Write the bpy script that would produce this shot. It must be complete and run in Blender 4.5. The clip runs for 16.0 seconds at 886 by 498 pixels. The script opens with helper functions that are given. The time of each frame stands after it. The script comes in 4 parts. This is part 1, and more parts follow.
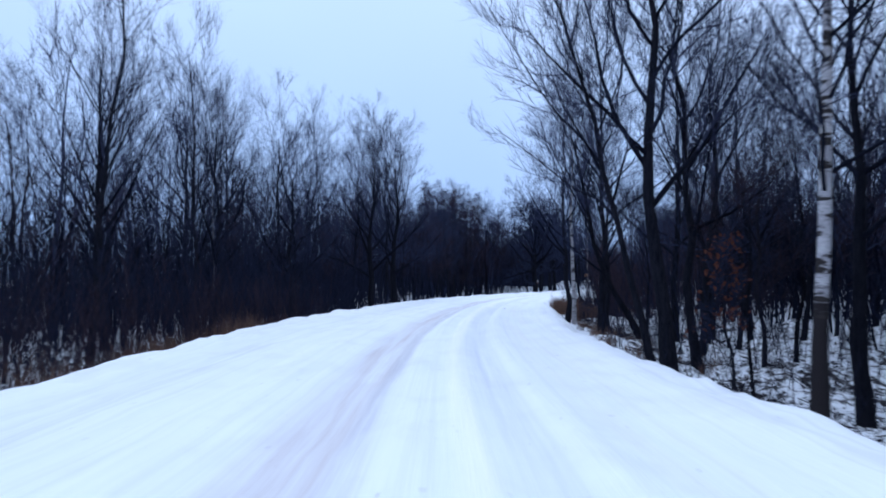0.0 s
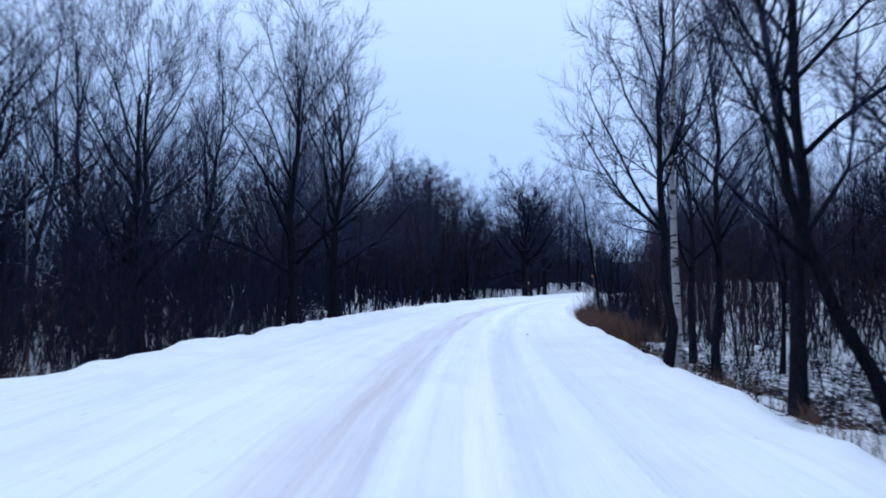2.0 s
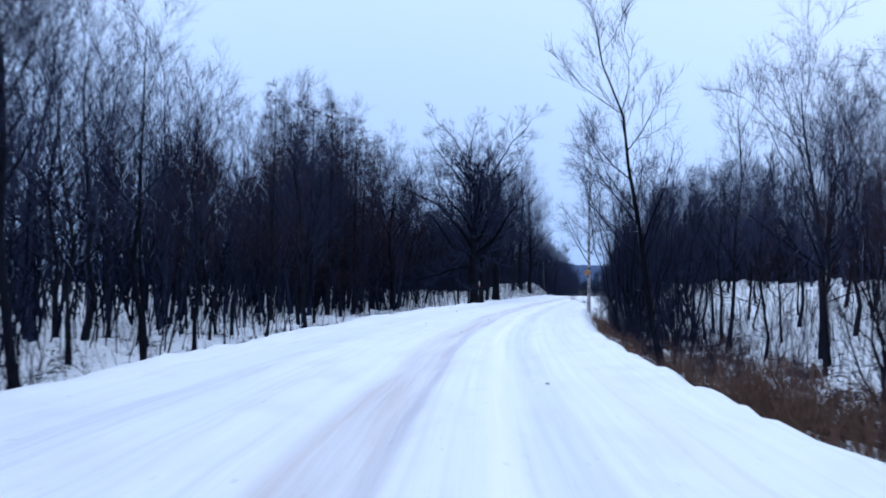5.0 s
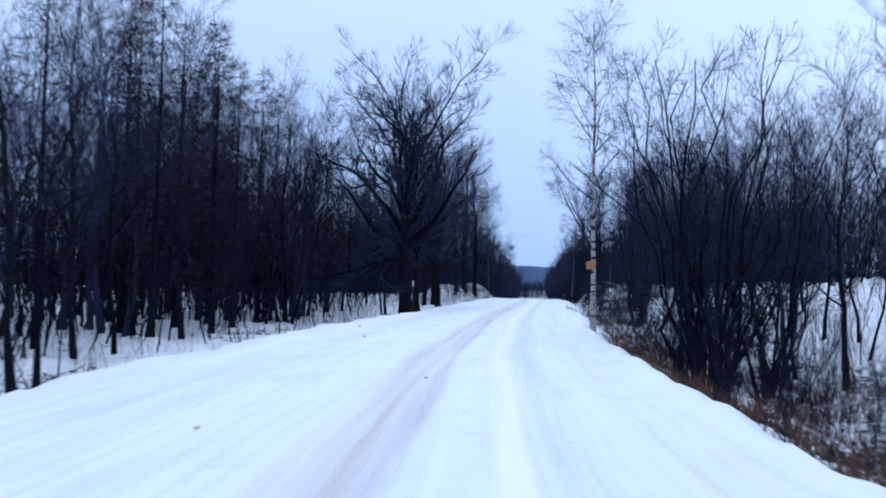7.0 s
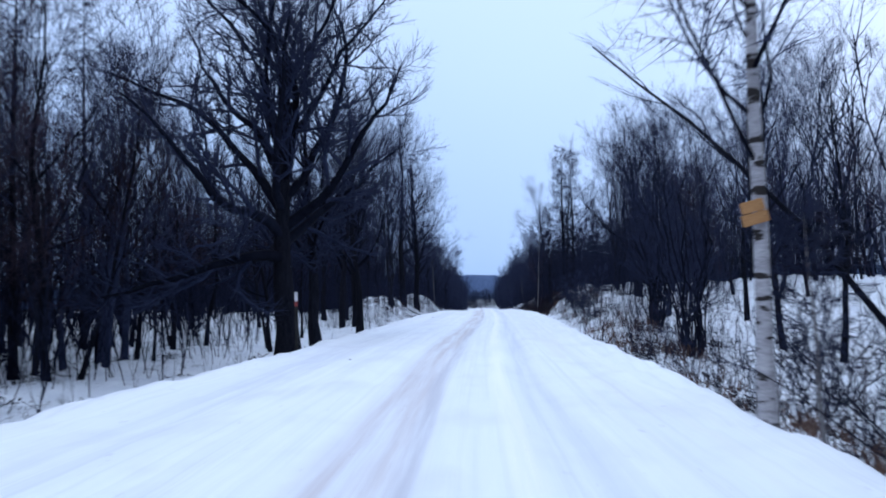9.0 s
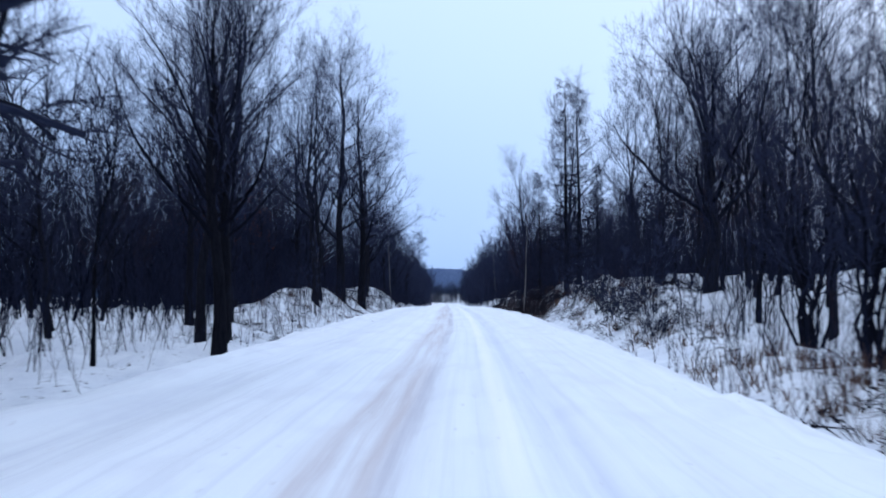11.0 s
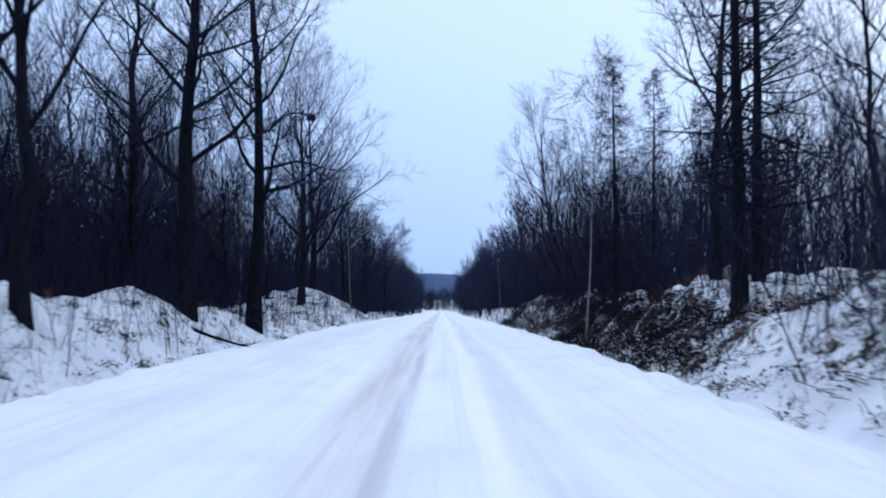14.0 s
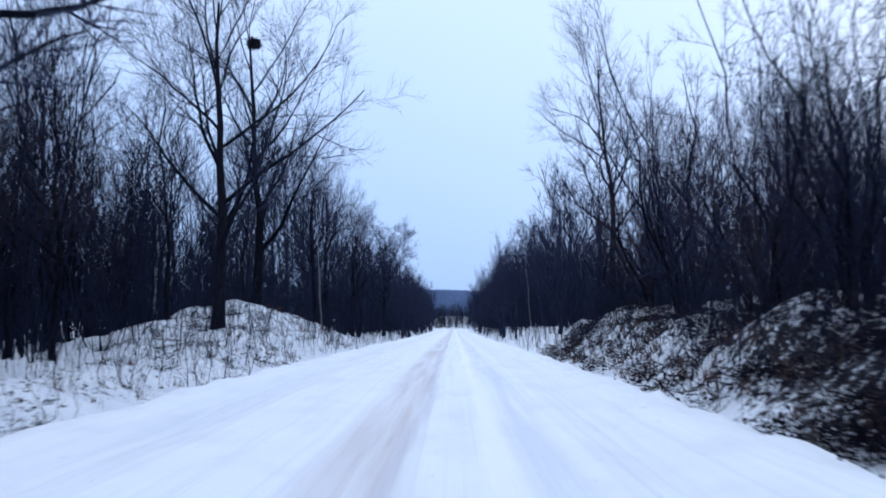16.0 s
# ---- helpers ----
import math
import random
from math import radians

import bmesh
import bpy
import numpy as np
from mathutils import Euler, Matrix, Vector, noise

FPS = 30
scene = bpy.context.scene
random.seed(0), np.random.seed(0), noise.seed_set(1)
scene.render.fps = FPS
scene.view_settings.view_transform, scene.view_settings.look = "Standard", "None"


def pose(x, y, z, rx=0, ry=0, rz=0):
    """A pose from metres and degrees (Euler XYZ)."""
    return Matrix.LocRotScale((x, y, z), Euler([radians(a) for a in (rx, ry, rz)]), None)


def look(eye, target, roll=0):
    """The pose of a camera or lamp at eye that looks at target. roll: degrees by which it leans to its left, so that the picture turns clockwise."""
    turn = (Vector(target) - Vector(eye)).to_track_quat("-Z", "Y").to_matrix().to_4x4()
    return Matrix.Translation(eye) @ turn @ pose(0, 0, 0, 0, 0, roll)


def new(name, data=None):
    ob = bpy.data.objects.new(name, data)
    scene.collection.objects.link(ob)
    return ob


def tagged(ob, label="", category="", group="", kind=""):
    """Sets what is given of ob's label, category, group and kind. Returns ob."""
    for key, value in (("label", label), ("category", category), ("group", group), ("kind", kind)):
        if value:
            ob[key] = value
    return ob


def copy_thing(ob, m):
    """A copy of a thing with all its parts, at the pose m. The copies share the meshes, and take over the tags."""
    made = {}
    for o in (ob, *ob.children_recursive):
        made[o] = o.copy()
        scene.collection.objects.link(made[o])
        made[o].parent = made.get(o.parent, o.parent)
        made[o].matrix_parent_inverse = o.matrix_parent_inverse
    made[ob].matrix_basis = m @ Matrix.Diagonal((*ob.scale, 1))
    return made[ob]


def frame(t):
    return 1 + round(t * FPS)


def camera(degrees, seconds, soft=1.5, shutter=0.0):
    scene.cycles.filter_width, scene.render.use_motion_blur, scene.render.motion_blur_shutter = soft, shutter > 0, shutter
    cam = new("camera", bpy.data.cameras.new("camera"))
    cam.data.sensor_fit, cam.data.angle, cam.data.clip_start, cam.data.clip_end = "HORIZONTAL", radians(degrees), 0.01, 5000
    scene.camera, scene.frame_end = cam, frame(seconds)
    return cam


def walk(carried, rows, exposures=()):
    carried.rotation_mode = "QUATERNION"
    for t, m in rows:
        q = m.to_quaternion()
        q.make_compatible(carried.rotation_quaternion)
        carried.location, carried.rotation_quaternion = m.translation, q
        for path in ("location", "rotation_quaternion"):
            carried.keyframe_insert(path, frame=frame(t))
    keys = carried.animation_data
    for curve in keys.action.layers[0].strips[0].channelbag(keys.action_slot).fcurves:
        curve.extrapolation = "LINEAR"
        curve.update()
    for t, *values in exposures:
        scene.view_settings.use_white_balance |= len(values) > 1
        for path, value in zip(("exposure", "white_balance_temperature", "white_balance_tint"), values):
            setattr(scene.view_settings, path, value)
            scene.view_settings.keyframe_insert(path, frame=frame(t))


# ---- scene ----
cam = camera(55.0, 16.0, 1.8, 0.35)
PATH = [
    (0, pose(-0.000, 0.000, 1.293, 92.199, -0.347, 0.008)),
    (0.5, pose(-0.027, 5.027, 1.299, 92.364, -0.119, -0.229)),
    (1, pose(-0.027, 10.023, 1.304, 92.456, 0.039, -0.446)),
    (1.5, pose(-0.007, 14.947, 1.298, 92.367, -0.212, -0.959)),
    (2, pose(0.097, 19.771, 1.308, 92.288, -0.799, -1.841)),
    (2.5, pose(0.295, 24.548, 1.295, 92.389, -0.118, -2.496)),
    (3, pose(0.566, 29.299, 1.292, 92.396, -0.336, -3.391)),
    (3.5, pose(0.947, 34.084, 1.309, 92.388, -0.071, -3.990)),
    (6, pose(3.953, 58.888, 1.306, 92.382, -1.384, -8.245)),
    (6.5, pose(4.851, 63.962, 1.305, 92.381, -1.106, -9.220)),
    (7, pose(5.833, 69.036, 1.301, 92.542, -0.931, -10.582)),
    (7.5, pose(6.931, 74.091, 1.299, 92.410, -0.134, -11.716)),
    (8, pose(8.148, 79.134, 1.288, 92.467, 0.428, -12.872)),
    (8.5, pose(9.447, 84.213, 1.291, 92.723, 1.200, -13.602)),
    (9, pose(10.828, 89.366, 1.299, 93.311, 1.400, -14.224)),
    (9.5, pose(12.306, 94.565, 1.306, 93.687, 0.307, -15.422)),
    (12, pose(20.210, 120.295, 1.308, 92.439, 0.151, -17.428)),
    (12.5, pose(21.894, 125.359, 1.298, 92.917, -0.671, -17.748)),
    (13, pose(23.565, 130.420, 1.292, 92.899, -0.716, -17.694)),
    (13.5, pose(25.206, 135.471, 1.294, 92.768, -0.315, -17.509)),
    (14, pose(26.850, 140.588, 1.311, 93.250, -0.106, -16.982)),
    (14.5, pose(28.486, 145.751, 1.305, 93.498, -0.285, -16.981)),
    (15, pose(30.057, 150.954, 1.277, 93.398, 0.394, -16.800)),
    (15.5, pose(31.605, 156.166, 1.317, 93.756, 1.003, -16.366)),
    (16, pose(33.161, 161.387, 1.299, 94.377, 0.513, -16.140)),
]
walk(cam, PATH, [(0, 0.14, 5250, 10), (8, 0.14, 5300, 10), (12, 0.18, 5400, 10), (16, 0.18, 5400, 10)])

# ---------------------------------------------------------------- light
ZENITH = (1.05, 1.1, 1.22)
HORIZON = (0.45, 0.595, 0.87)
world = bpy.data.worlds.new("overcast_dusk")
scene.world = world
world.use_nodes = True
wt = world.node_tree
wt.nodes.clear()
w_out = wt.nodes.new("ShaderNodeOutputWorld")
w_bg = wt.nodes.new("ShaderNodeBackground")
w_sky = wt.nodes.new("ShaderNodeTexSky")
w_sky.sky_type = "NISHITA"
w_sky.sun_disc = False
w_sky.sun_elevation = radians(24)
w_sky.sun_rotation = radians(60)
w_sky.dust_density = 4.0
w_scale = wt.nodes.new("ShaderNodeVectorMath")
w_scale.operation = "SCALE"
w_scale.inputs["Scale"].default_value = 0.08
w_geo = wt.nodes.new("ShaderNodeTexCoord")
w_sep = wt.nodes.new("ShaderNodeSeparateXYZ")
w_ramp = wt.nodes.new("ShaderNodeValToRGB")
w_ramp.color_ramp.elements[0].color = (*HORIZON, 1)
w_ramp.color_ramp.elements[0].position = 0.02
w_ramp.color_ramp.elements[1].color = (*ZENITH, 1)
w_ramp.color_ramp.elements[1].position = 0.75
w_noise = wt.nodes.new("ShaderNodeTexNoise")
w_noise.inputs["Scale"].default_value = 2.2
w_noise.inputs["Detail"].default_value = 3.0
w_cloud = wt.nodes.new("ShaderNodeMapRange")
w_cloud.inputs["To Min"].default_value = 0.93
w_cloud.inputs["To Max"].default_value = 1.07
w_mul = wt.nodes.new("ShaderNodeVectorMath")
w_mul.operation = "MULTIPLY"
w_mix = wt.nodes.new("ShaderNodeMix")
w_mix.data_type = "RGBA"
w_mix.inputs["Factor"].default_value = 0.88
wt.links.new(w_sky.outputs["Color"], w_scale.inputs[0])
wt.links.new(w_geo.outputs["Generated"], w_sep.inputs[0])
wt.links.new(w_geo.outputs["Generated"], w_noise.inputs["Vector"])
wt.links.new(w_noise.outputs["Fac"], w_cloud.inputs["Value"])
wt.links.new(w_sep.outputs["Z"], w_ramp.inputs["Fac"])
wt.links.new(w_ramp.outputs["Color"], w_mul.inputs[0])
wt.links.new(w_cloud.outputs["Result"], w_mul.inputs[1])
wt.links.new(w_scale.outputs["Vector"], w_mix.inputs["A"])
wt.links.new(w_mul.outputs["Vector"], w_mix.inputs["B"])
wt.links.new(w_mix.outputs["Result"], w_bg.inputs["Color"])
w_bg.inputs["Strength"].default_value = 1.0
wt.links.new(w_bg.outputs[0], w_out.inputs[0])

sun = new("sun", bpy.data.lights.new("sun", "SUN"))
sun.data.energy = 0.65
sun.data.angle = radians(40)
sun.data.color = (1.0, 0.93, 0.9)
sun.matrix_world = look((-40, -60, 60), (0, 0, 0))


# ---------------------------------------------------------------- materials
def material(name, base, dark, scale, rough=0.9, bump=0.3, stretch=(1, 1, 1), fine=None, vary=0.0, gloss=0.03):
    """Noise at two scales between two colours, with relief."""
    m = bpy.data.materials.new(name)
    m.use_nodes = True
    t = m.node_tree
    p = t.nodes["Principled BSDF"]
    p.inputs["Roughness"].default_value = rough
    p.inputs["Specular IOR Level"].default_value = gloss
    co = t.nodes.new("ShaderNodeTexCoord")
    mp = t.nodes.new("ShaderNodeMapping")
    mp.inputs["Scale"].default_value = stretch
    t.links.new(co.outputs["Object"], mp.inputs["Vector"])
    n1 = t.nodes.new("ShaderNodeTexNoise")
    n1.inputs["Scale"].default_value = scale
    n1.inputs["Detail"].default_value = 4
    n2 = t.nodes.new("ShaderNodeTexNoise")
    n2.inputs["Scale"].default_value = fine or scale * 7
    n2.inputs["Detail"].default_value = 3
    for n in (n1, n2):
        t.links.new(mp.outputs["Vector"], n.inputs["Vector"])
    add = t.nodes.new("ShaderNodeMath")
    add.operation = "ADD"
    t.links.new(n1.outputs["Fac"], add.inputs[0])
    t.links.new(n2.outputs["Fac"], add.inputs[1])
    rng_node = t.nodes.new("ShaderNodeMapRange")
    rng_node.inputs["From Min"].default_value = 0.7
    rng_node.inputs["From Max"].default_value = 1.3
    t.links.new(add.outputs[0], rng_node.inputs["Value"])
    mix = t.nodes.new("ShaderNodeMix")
    mix.data_type = "RGBA"
    mix.inputs["A"].default_value = (*dark, 1)
    mix.inputs["B"].default_value = (*base, 1)
    t.links.new(rng_node.outputs["Result"], mix.inputs["Factor"])
    colour = mix.outputs["Result"]
    if vary:
        info = t.nodes.new("ShaderNodeObjectInfo")
        hsv = t.nodes.new("ShaderNodeHueSaturation")
        vr = t.nodes.new("ShaderNodeMapRange")
        vr.inputs["To Min"].default_value = 1 - vary
        vr.inputs["To Max"].default_value = 1 + vary
        t.links.new(info.outputs["Random"], vr.inputs["Value"])
        t.links.new(vr.outputs["Result"], hsv.inputs["Value"])
        t.links.new(colour, hsv.inputs["Color"])
        colour = hsv.outputs["Color"]
    t.links.new(colour, p.inputs["Base Color"])
    b = t.nodes.new("ShaderNodeBump")
    b.inputs["Strength"].default_value = bump
    b.inputs["Distance"].default_value = 0.03
    t.links.new(n2.outputs["Fac"], b.inputs["Height"])
    t.links.new(b.outputs["Normal"], p.inputs["Normal"])
    return m


BARK = material("dark_bark", (0.0155, 0.0165, 0.0235), (0.0035, 0.0042, 0.008), 3, 0.95, 1.0, (6, 6, 0.8), 12, 0.35)
LIMB = material("limb_bark", (0.0095, 0.011, 0.019), (0.0038, 0.0045, 0.009), 4, 0.95, 0.3, vary=0.35)
# twigs paler and bluer than the limbs: woodland haze put into their colour
HAZED_TWIG = material("hazed_twig_bark", (0.029, 0.035, 0.066), (0.011, 0.0145, 0.03), 1.5, 0.9, 0.0, vary=0.5)
# dark version of the twig colour, with the low shade under crowns included
SHADED_BRUSH = material("shaded_brushwood_bark", (0.0135, 0.0165, 0.033), (0.0055, 0.007, 0.0155), 1.5, 0.9, 0.0, vary=0.4)
RUSTY = material("reddish_twig", (0.036, 0.026, 0.036), (0.015, 0.0115, 0.017), 1.5, 0.9, 0.0, vary=0.3)
STRAW = material("dry_grass", (0.13, 0.082, 0.062), (0.055, 0.036, 0.03), 2.0, 0.9, 0.0, fine=9)
DEBRIS = material("dead_litter", (0.015, 0.0145, 0.022), (0.0055, 0.006, 0.0105), 2.5, 0.95, 0.0, fine=12)
LEAF = material("withered_leaf", (0.1, 0.04, 0.028), (0.05, 0.02, 0.016), 3.0, 0.8, 0.0)
BOARD = material("fresh_board", (0.46, 0.26, 0.11), (0.3, 0.16, 0.07), 3, 0.7, 0.2, (1, 1, 12))
POST_WHITE = material("post_paint", (0.66, 0.66, 0.68), (0.42, 0.42, 0.44), 6, 0.6, 0.1)
POST_RED = material("post_band", (0.26, 0.06, 0.055), (0.16, 0.04, 0.04), 8, 0.6, 0.1)
# near-black bark: the wood's inner shade is carried by this colour
DEEP_SHADE = material("shaded_deep_wood_bark", (0.009, 0.0125, 0.03), (0.0035, 0.005, 0.0135), 1.0, 0.95, 0.0, vary=0.6)
POST_DARK = material("post_dark_band", (0.03, 0.03, 0.03), (0.015, 0.015, 0.015), 8, 0.6, 0.1)
# blue-grey of distant air, mixed into the hill's base colour
HAZED_WOOD = material("hazed_distant_wood", (0.085, 0.115, 0.19), (0.06, 0.085, 0.15), 0.05, 1.0, 0.4, (1, 1, 0.5), 0.4)
CLOD = material("dirty_snow_clod", (0.55, 0.53, 0.55), (0.32, 0.3, 0.31), 9, 0.95, 0.5)


def birch_material(name, foot):
    m = material(name, (0.42, 0.415, 0.43), (0.22, 0.215, 0.235), 2, 0.75, 0.3, (1, 1, 4), 9)
    t = m.node_tree
    p = t.nodes["Principled BSDF"]
    old = p.inputs["Base Color"].links[0].from_socket
    co = t.nodes.new("ShaderNodeTexCoord")
    mp = t.nodes.new("ShaderNodeMapping")
    mp.inputs["Scale"].default_value = (2.2, 2.2, 9.0)
    n = t.nodes.new("ShaderNodeTexNoise")
    n.inputs["Scale"].default_value = 1.0
    n.inputs["Detail"].default_value = 3
    r = t.nodes.new("ShaderNodeMapRange")
    r.inputs["From Min"].default_value = 0.53 if foot else 0.56
    r.inputs["From Max"].default_value = 0.58 if foot else 0.605
    mix = t.nodes.new("ShaderNodeMix")
    mix.data_type = "RGBA"
    mix.inputs["B"].default_value = (0.03, 0.027, 0.027, 1)
    t.links.new(co.outputs["Object"], mp.inputs["Vector"])
    t.links.new(mp.outputs["Vector"], n.inputs["Vector"])
    t.links.new(n.outputs["Fac"], r.inputs["Value"])
    t.links.new(r.outputs["Result"], mix.inputs["Factor"])
    t.links.new(old, mix.inputs["A"])
    colour = mix.outputs["Result"]
    if foot:  # cracked black bark low on an old stem
        sep = t.nodes.new("ShaderNodeSeparateXYZ")
        jag = t.nodes.new("ShaderNodeMath")
        jag.operation = "MULTIPLY_ADD"
        jag.inputs[1].default_value = 2.0
        low = t.nodes.new("ShaderNodeMapRange")
        low.inputs["From Min"].default_value = foot + 1.1
        low.inputs["From Max"].default_value = foot + 0.8
        dark = t.nodes.new("ShaderNodeMix")
        dark.data_type = "RGBA"
        dark.inputs["B"].default_value = (0.02, 0.018, 0.02, 1)
        t.links.new(co.outputs["Object"], sep.inputs[0])
        t.links.new(n.outputs["Fac"], jag.inputs[0])
        t.links.new(sep.outputs["Z"], jag.inputs[2])
        t.links.new(jag.outputs[0], low.inputs["Value"])
        t.links.new(low.outputs["Result"], dark.inputs["Factor"])
        t.links.new(colour, dark.inputs["A"])
        colour = dark.outputs["Result"]
    t.links.new(colour, p.inputs["Base Color"])
    return m


BIRCH = birch_material("birch_bark", 0)
PALE = material("pale_grey_bark", (0.2, 0.195, 0.2), (0.09, 0.088, 0.095), 3, 0.9, 0.3, (1, 1, 3), 10)
BIRCH_OLD = birch_material("old_birch_bark", 2.1)


def snow(name, road):
    """Packed snow with browned wheel bands on the road, or loose snow with dead litter showing through, thickened in
    places to stand for shade.
    """
    m = bpy.data.materials.new(name)
    m.use_nodes = True
    t = m.node_tree
    p = t.nodes["Principled BSDF"]
    p.inputs["Roughness"].default_value = 0.75 if road else 0.95
    p.inputs["Specular IOR Level"].default_value = 0.25
    uv = t.nodes.new("ShaderNodeUVMap")
    uv.uv_map = "along"

    def noise(scale, detail, stretch=(1, 1, 1), rough=0.55):
        mp = t.nodes.new("ShaderNodeMapping")
        mp.inputs["Scale"].default_value = stretch
        t.links.new(uv.outputs["UV"], mp.inputs["Vector"])
        n = t.nodes.new("ShaderNodeTexNoise")
        n.inputs["Scale"].default_value = scale
        n.inputs["Detail"].default_value = detail
        n.inputs["Roughness"].default_value = rough
        t.links.new(mp.outputs["Vector"], n.inputs["Vector"])
        return n.outputs["Fac"]

    def remap(v, a, b, c=0.0, d=1.0, smooth=False):
        r = t.nodes.new("ShaderNodeMapRange")
        if smooth:
            r.interpolation_type = "SMOOTHSTEP"
        for k, val in (("From Min", a), ("From Max", b), ("To Min", c), ("To Max", d)):
            r.inputs[k].default_value = val
        t.links.new(v, r.inputs["Value"])
        return r.outputs["Result"]

    def maths(op, a, b):
        n = t.nodes.new("ShaderNodeMath")
        n.operation = op
        for k, v in ((0, a), (1, b)):
            if isinstance(v, (int, float)):
                n.inputs[k].default_value = v
            else:
                t.links.new(v, n.inputs[k])
        return n.outputs[0]

    def blend(fac, a, b):
        n = t.nodes.new("ShaderNodeMix")
        n.data_type = "RGBA"
        t.links.new(fac, n.inputs["Factor"])
        for k, v in (("A", a), ("B", b)):
            if isinstance(v, tuple):
                n.inputs[k].default_value = (*v, 1)
            else:
                t.links.new(v, n.inputs[k])
        return n.outputs["Result"]

    if road:
        sep = t.nodes.new("ShaderNodeSeparateXYZ")
        t.links.new(uv.outputs["UV"], sep.inputs[0])
        wander = remap(noise(0.09, 2, (0, 1, 1)), 0, 1, -0.2, 0.2)
        across = maths("ADD", sep.outputs["X"], wander)

        def band(a, b, soft):
            return maths("MULTIPLY", remap(across, a - soft, a + soft, smooth=True), remap(across, b - soft, b + soft, 1, 0, smooth=True))

        streak = noise(1.0, 5, (4.0, 0.11, 1), 0.62)
        patch = noise(0.8, 4, (1.2, 0.35, 1))
        brown = maths("MULTIPLY", band(-1.5, -0.65, 0.2), remap(streak, 0.34, 0.66, 0.15, 1))
        grey = maths("MULTIPLY", band(0.5, 0.92, 0.14), remap(streak, 0.38, 0.62, 0.2, 0.9))
        line = maths("MULTIPLY", band(-0.82, -0.62, 0.07), remap(streak, 0.38, 0.6, 0.2, 1.0))
        ridge = maths("MULTIPLY", band(0.08, 0.34, 0.08), remap(streak, 0.35, 0.6, 0.4, 1.0))
        outer = maths("MULTIPLY", band(-4.4, -3.3, 0.35), remap(streak, 0.42, 0.62, 0.0, 0.55))
        far_right = maths("MULTIPLY", band(1.5, 2.1, 0.25), remap(streak, 0.42, 0.64, 0.0, 0.5))
        c = blend(remap(patch, 0.3, 0.7), (0.84, 0.875, 0.9), (0.77, 0.805, 0.85))
        c = blend(remap(streak, 0.3, 0.7), c, (0.865, 0.895, 0.915))
        c = blend(remap(noise(1.0, 4, (9.0, 0.06, 1)), 0.5, 0.72, 0.0, 0.36), c, (0.64, 0.66, 0.72))
        c = blend(remap(noise(1.0, 3, (1.1, 0.5, 1)), 0.5, 0.7, 0.0, 0.35), c, (0.68, 0.69, 0.75))
        c = blend(maths("MULTIPLY", outer, 0.7), c, (0.58, 0.61, 0.69))
        c = blend(maths("MULTIPLY", grey, 0.6), c, (0.56, 0.59, 0.67))
        c = blend(maths("MULTIPLY", far_right, 0.7), c, (0.68, 0.67, 0.7))
        c = blend(maths("MULTIPLY", brown, 0.85), c, (0.57, 0.525, 0.53))
        c = blend(maths("MULTIPLY", line, 0.6), c, (0.52, 0.525, 0.58))
        c = blend(ridge, c, (0.92, 0.93, 0.935))
        specks = remap(noise(6.0, 2), 0.7, 0.76, 0, 0.5)
        c = blend(specks, c, (0.4, 0.36, 0.35))
        height = maths("ADD", maths("MULTIPLY", streak, 1.0), maths("MULTIPLY", noise(5.0, 4), 0.5))
        strength, dist = 0.35, 0.05
    else:
        lump = noise(0.9, 5)
        c = blend(remap(lump, 0.3, 0.7), (0.6, 0.635, 0.69), (0.78, 0.81, 0.84))
        sep = t.nodes.new("ShaderNodeSeparateXYZ")
        t.links.new(uv.outputs["UV"], sep.inputs[0])
        along, across = sep.outputs["Y"], sep.outputs["X"]

        def area(s0, s1, d0, d1, soft=2.0):
            a = maths("MULTIPLY", remap(along, s0 - 5, s0 + 5, smooth=True), remap(along, s1 - 5, s1 + 5, 1, 0, smooth=True))
            b = maths("MULTIPLY", remap(across, d0, d0 + soft, smooth=True), remap(across, d1 - soft, d1, 1, 0, smooth=True))
            return maths("MULTIPLY", a, b)

        bare = maths("ADD", maths("MULTIPLY", area(134, 182, 3.6, 8), 0.05), maths("MULTIPLY", area(134, 182, 4.4, 8.6, 1.4), 0.03))
        bare = maths("ADD", bare, maths("MULTIPLY", area(178, 210, 3.8, 11), 0.105))
        # lower right slope: litter, thickened to stand for tree shade as well
        bare = maths("ADD", bare, maths("MULTIPLY", area(160, 182, 3.9, 6.6, 1.0), 0.08))
        bare = maths("ADD", bare, maths("MULTIPLY", area(40, 126, 3.0, 14, 3.0), 0.08))
        bare = maths("ADD", bare, maths("MULTIPLY", area(-30, 44, 4.2, 16), 0.11))
        bare = maths("ADD", bare, maths("MULTIPLY", area(-30, 40, -16, -5.8), 0.1))
        # left mounds: litter, with brush shadows painted in as more of it
        bare = maths("ADD", bare, maths("MULTIPLY", area(142, 222, -12, -6.2), 0.055))
        patchy = remap(noise(0.45, 3, (1.3, 0.6, 1)), 0.35, 0.65, -0.05, 0.05)
        litter = remap(maths("ADD", maths("ADD", noise(3.4, 9, (1.3, 0.8, 1), 0.74), patchy), bare), 0.6, 0.67)
        c = blend(litter, c, blend(remap(noise(0.5, 3), 0.4, 0.6), (0.012, 0.0115, 0.016), (0.022, 0.019, 0.022)))
        height = maths("ADD", lump, maths("MULTIPLY", noise(4.5, 5), 0.6))
        strength, dist = 0.7, 0.12
    t.links.new(c, p.inputs["Base Color"])
    b = t.nodes.new("ShaderNodeBump")
    b.inputs["Strength"].default_value = strength
    b.inputs["Distance"].default_value = dist
    t.links.new(height, b.inputs["Height"])
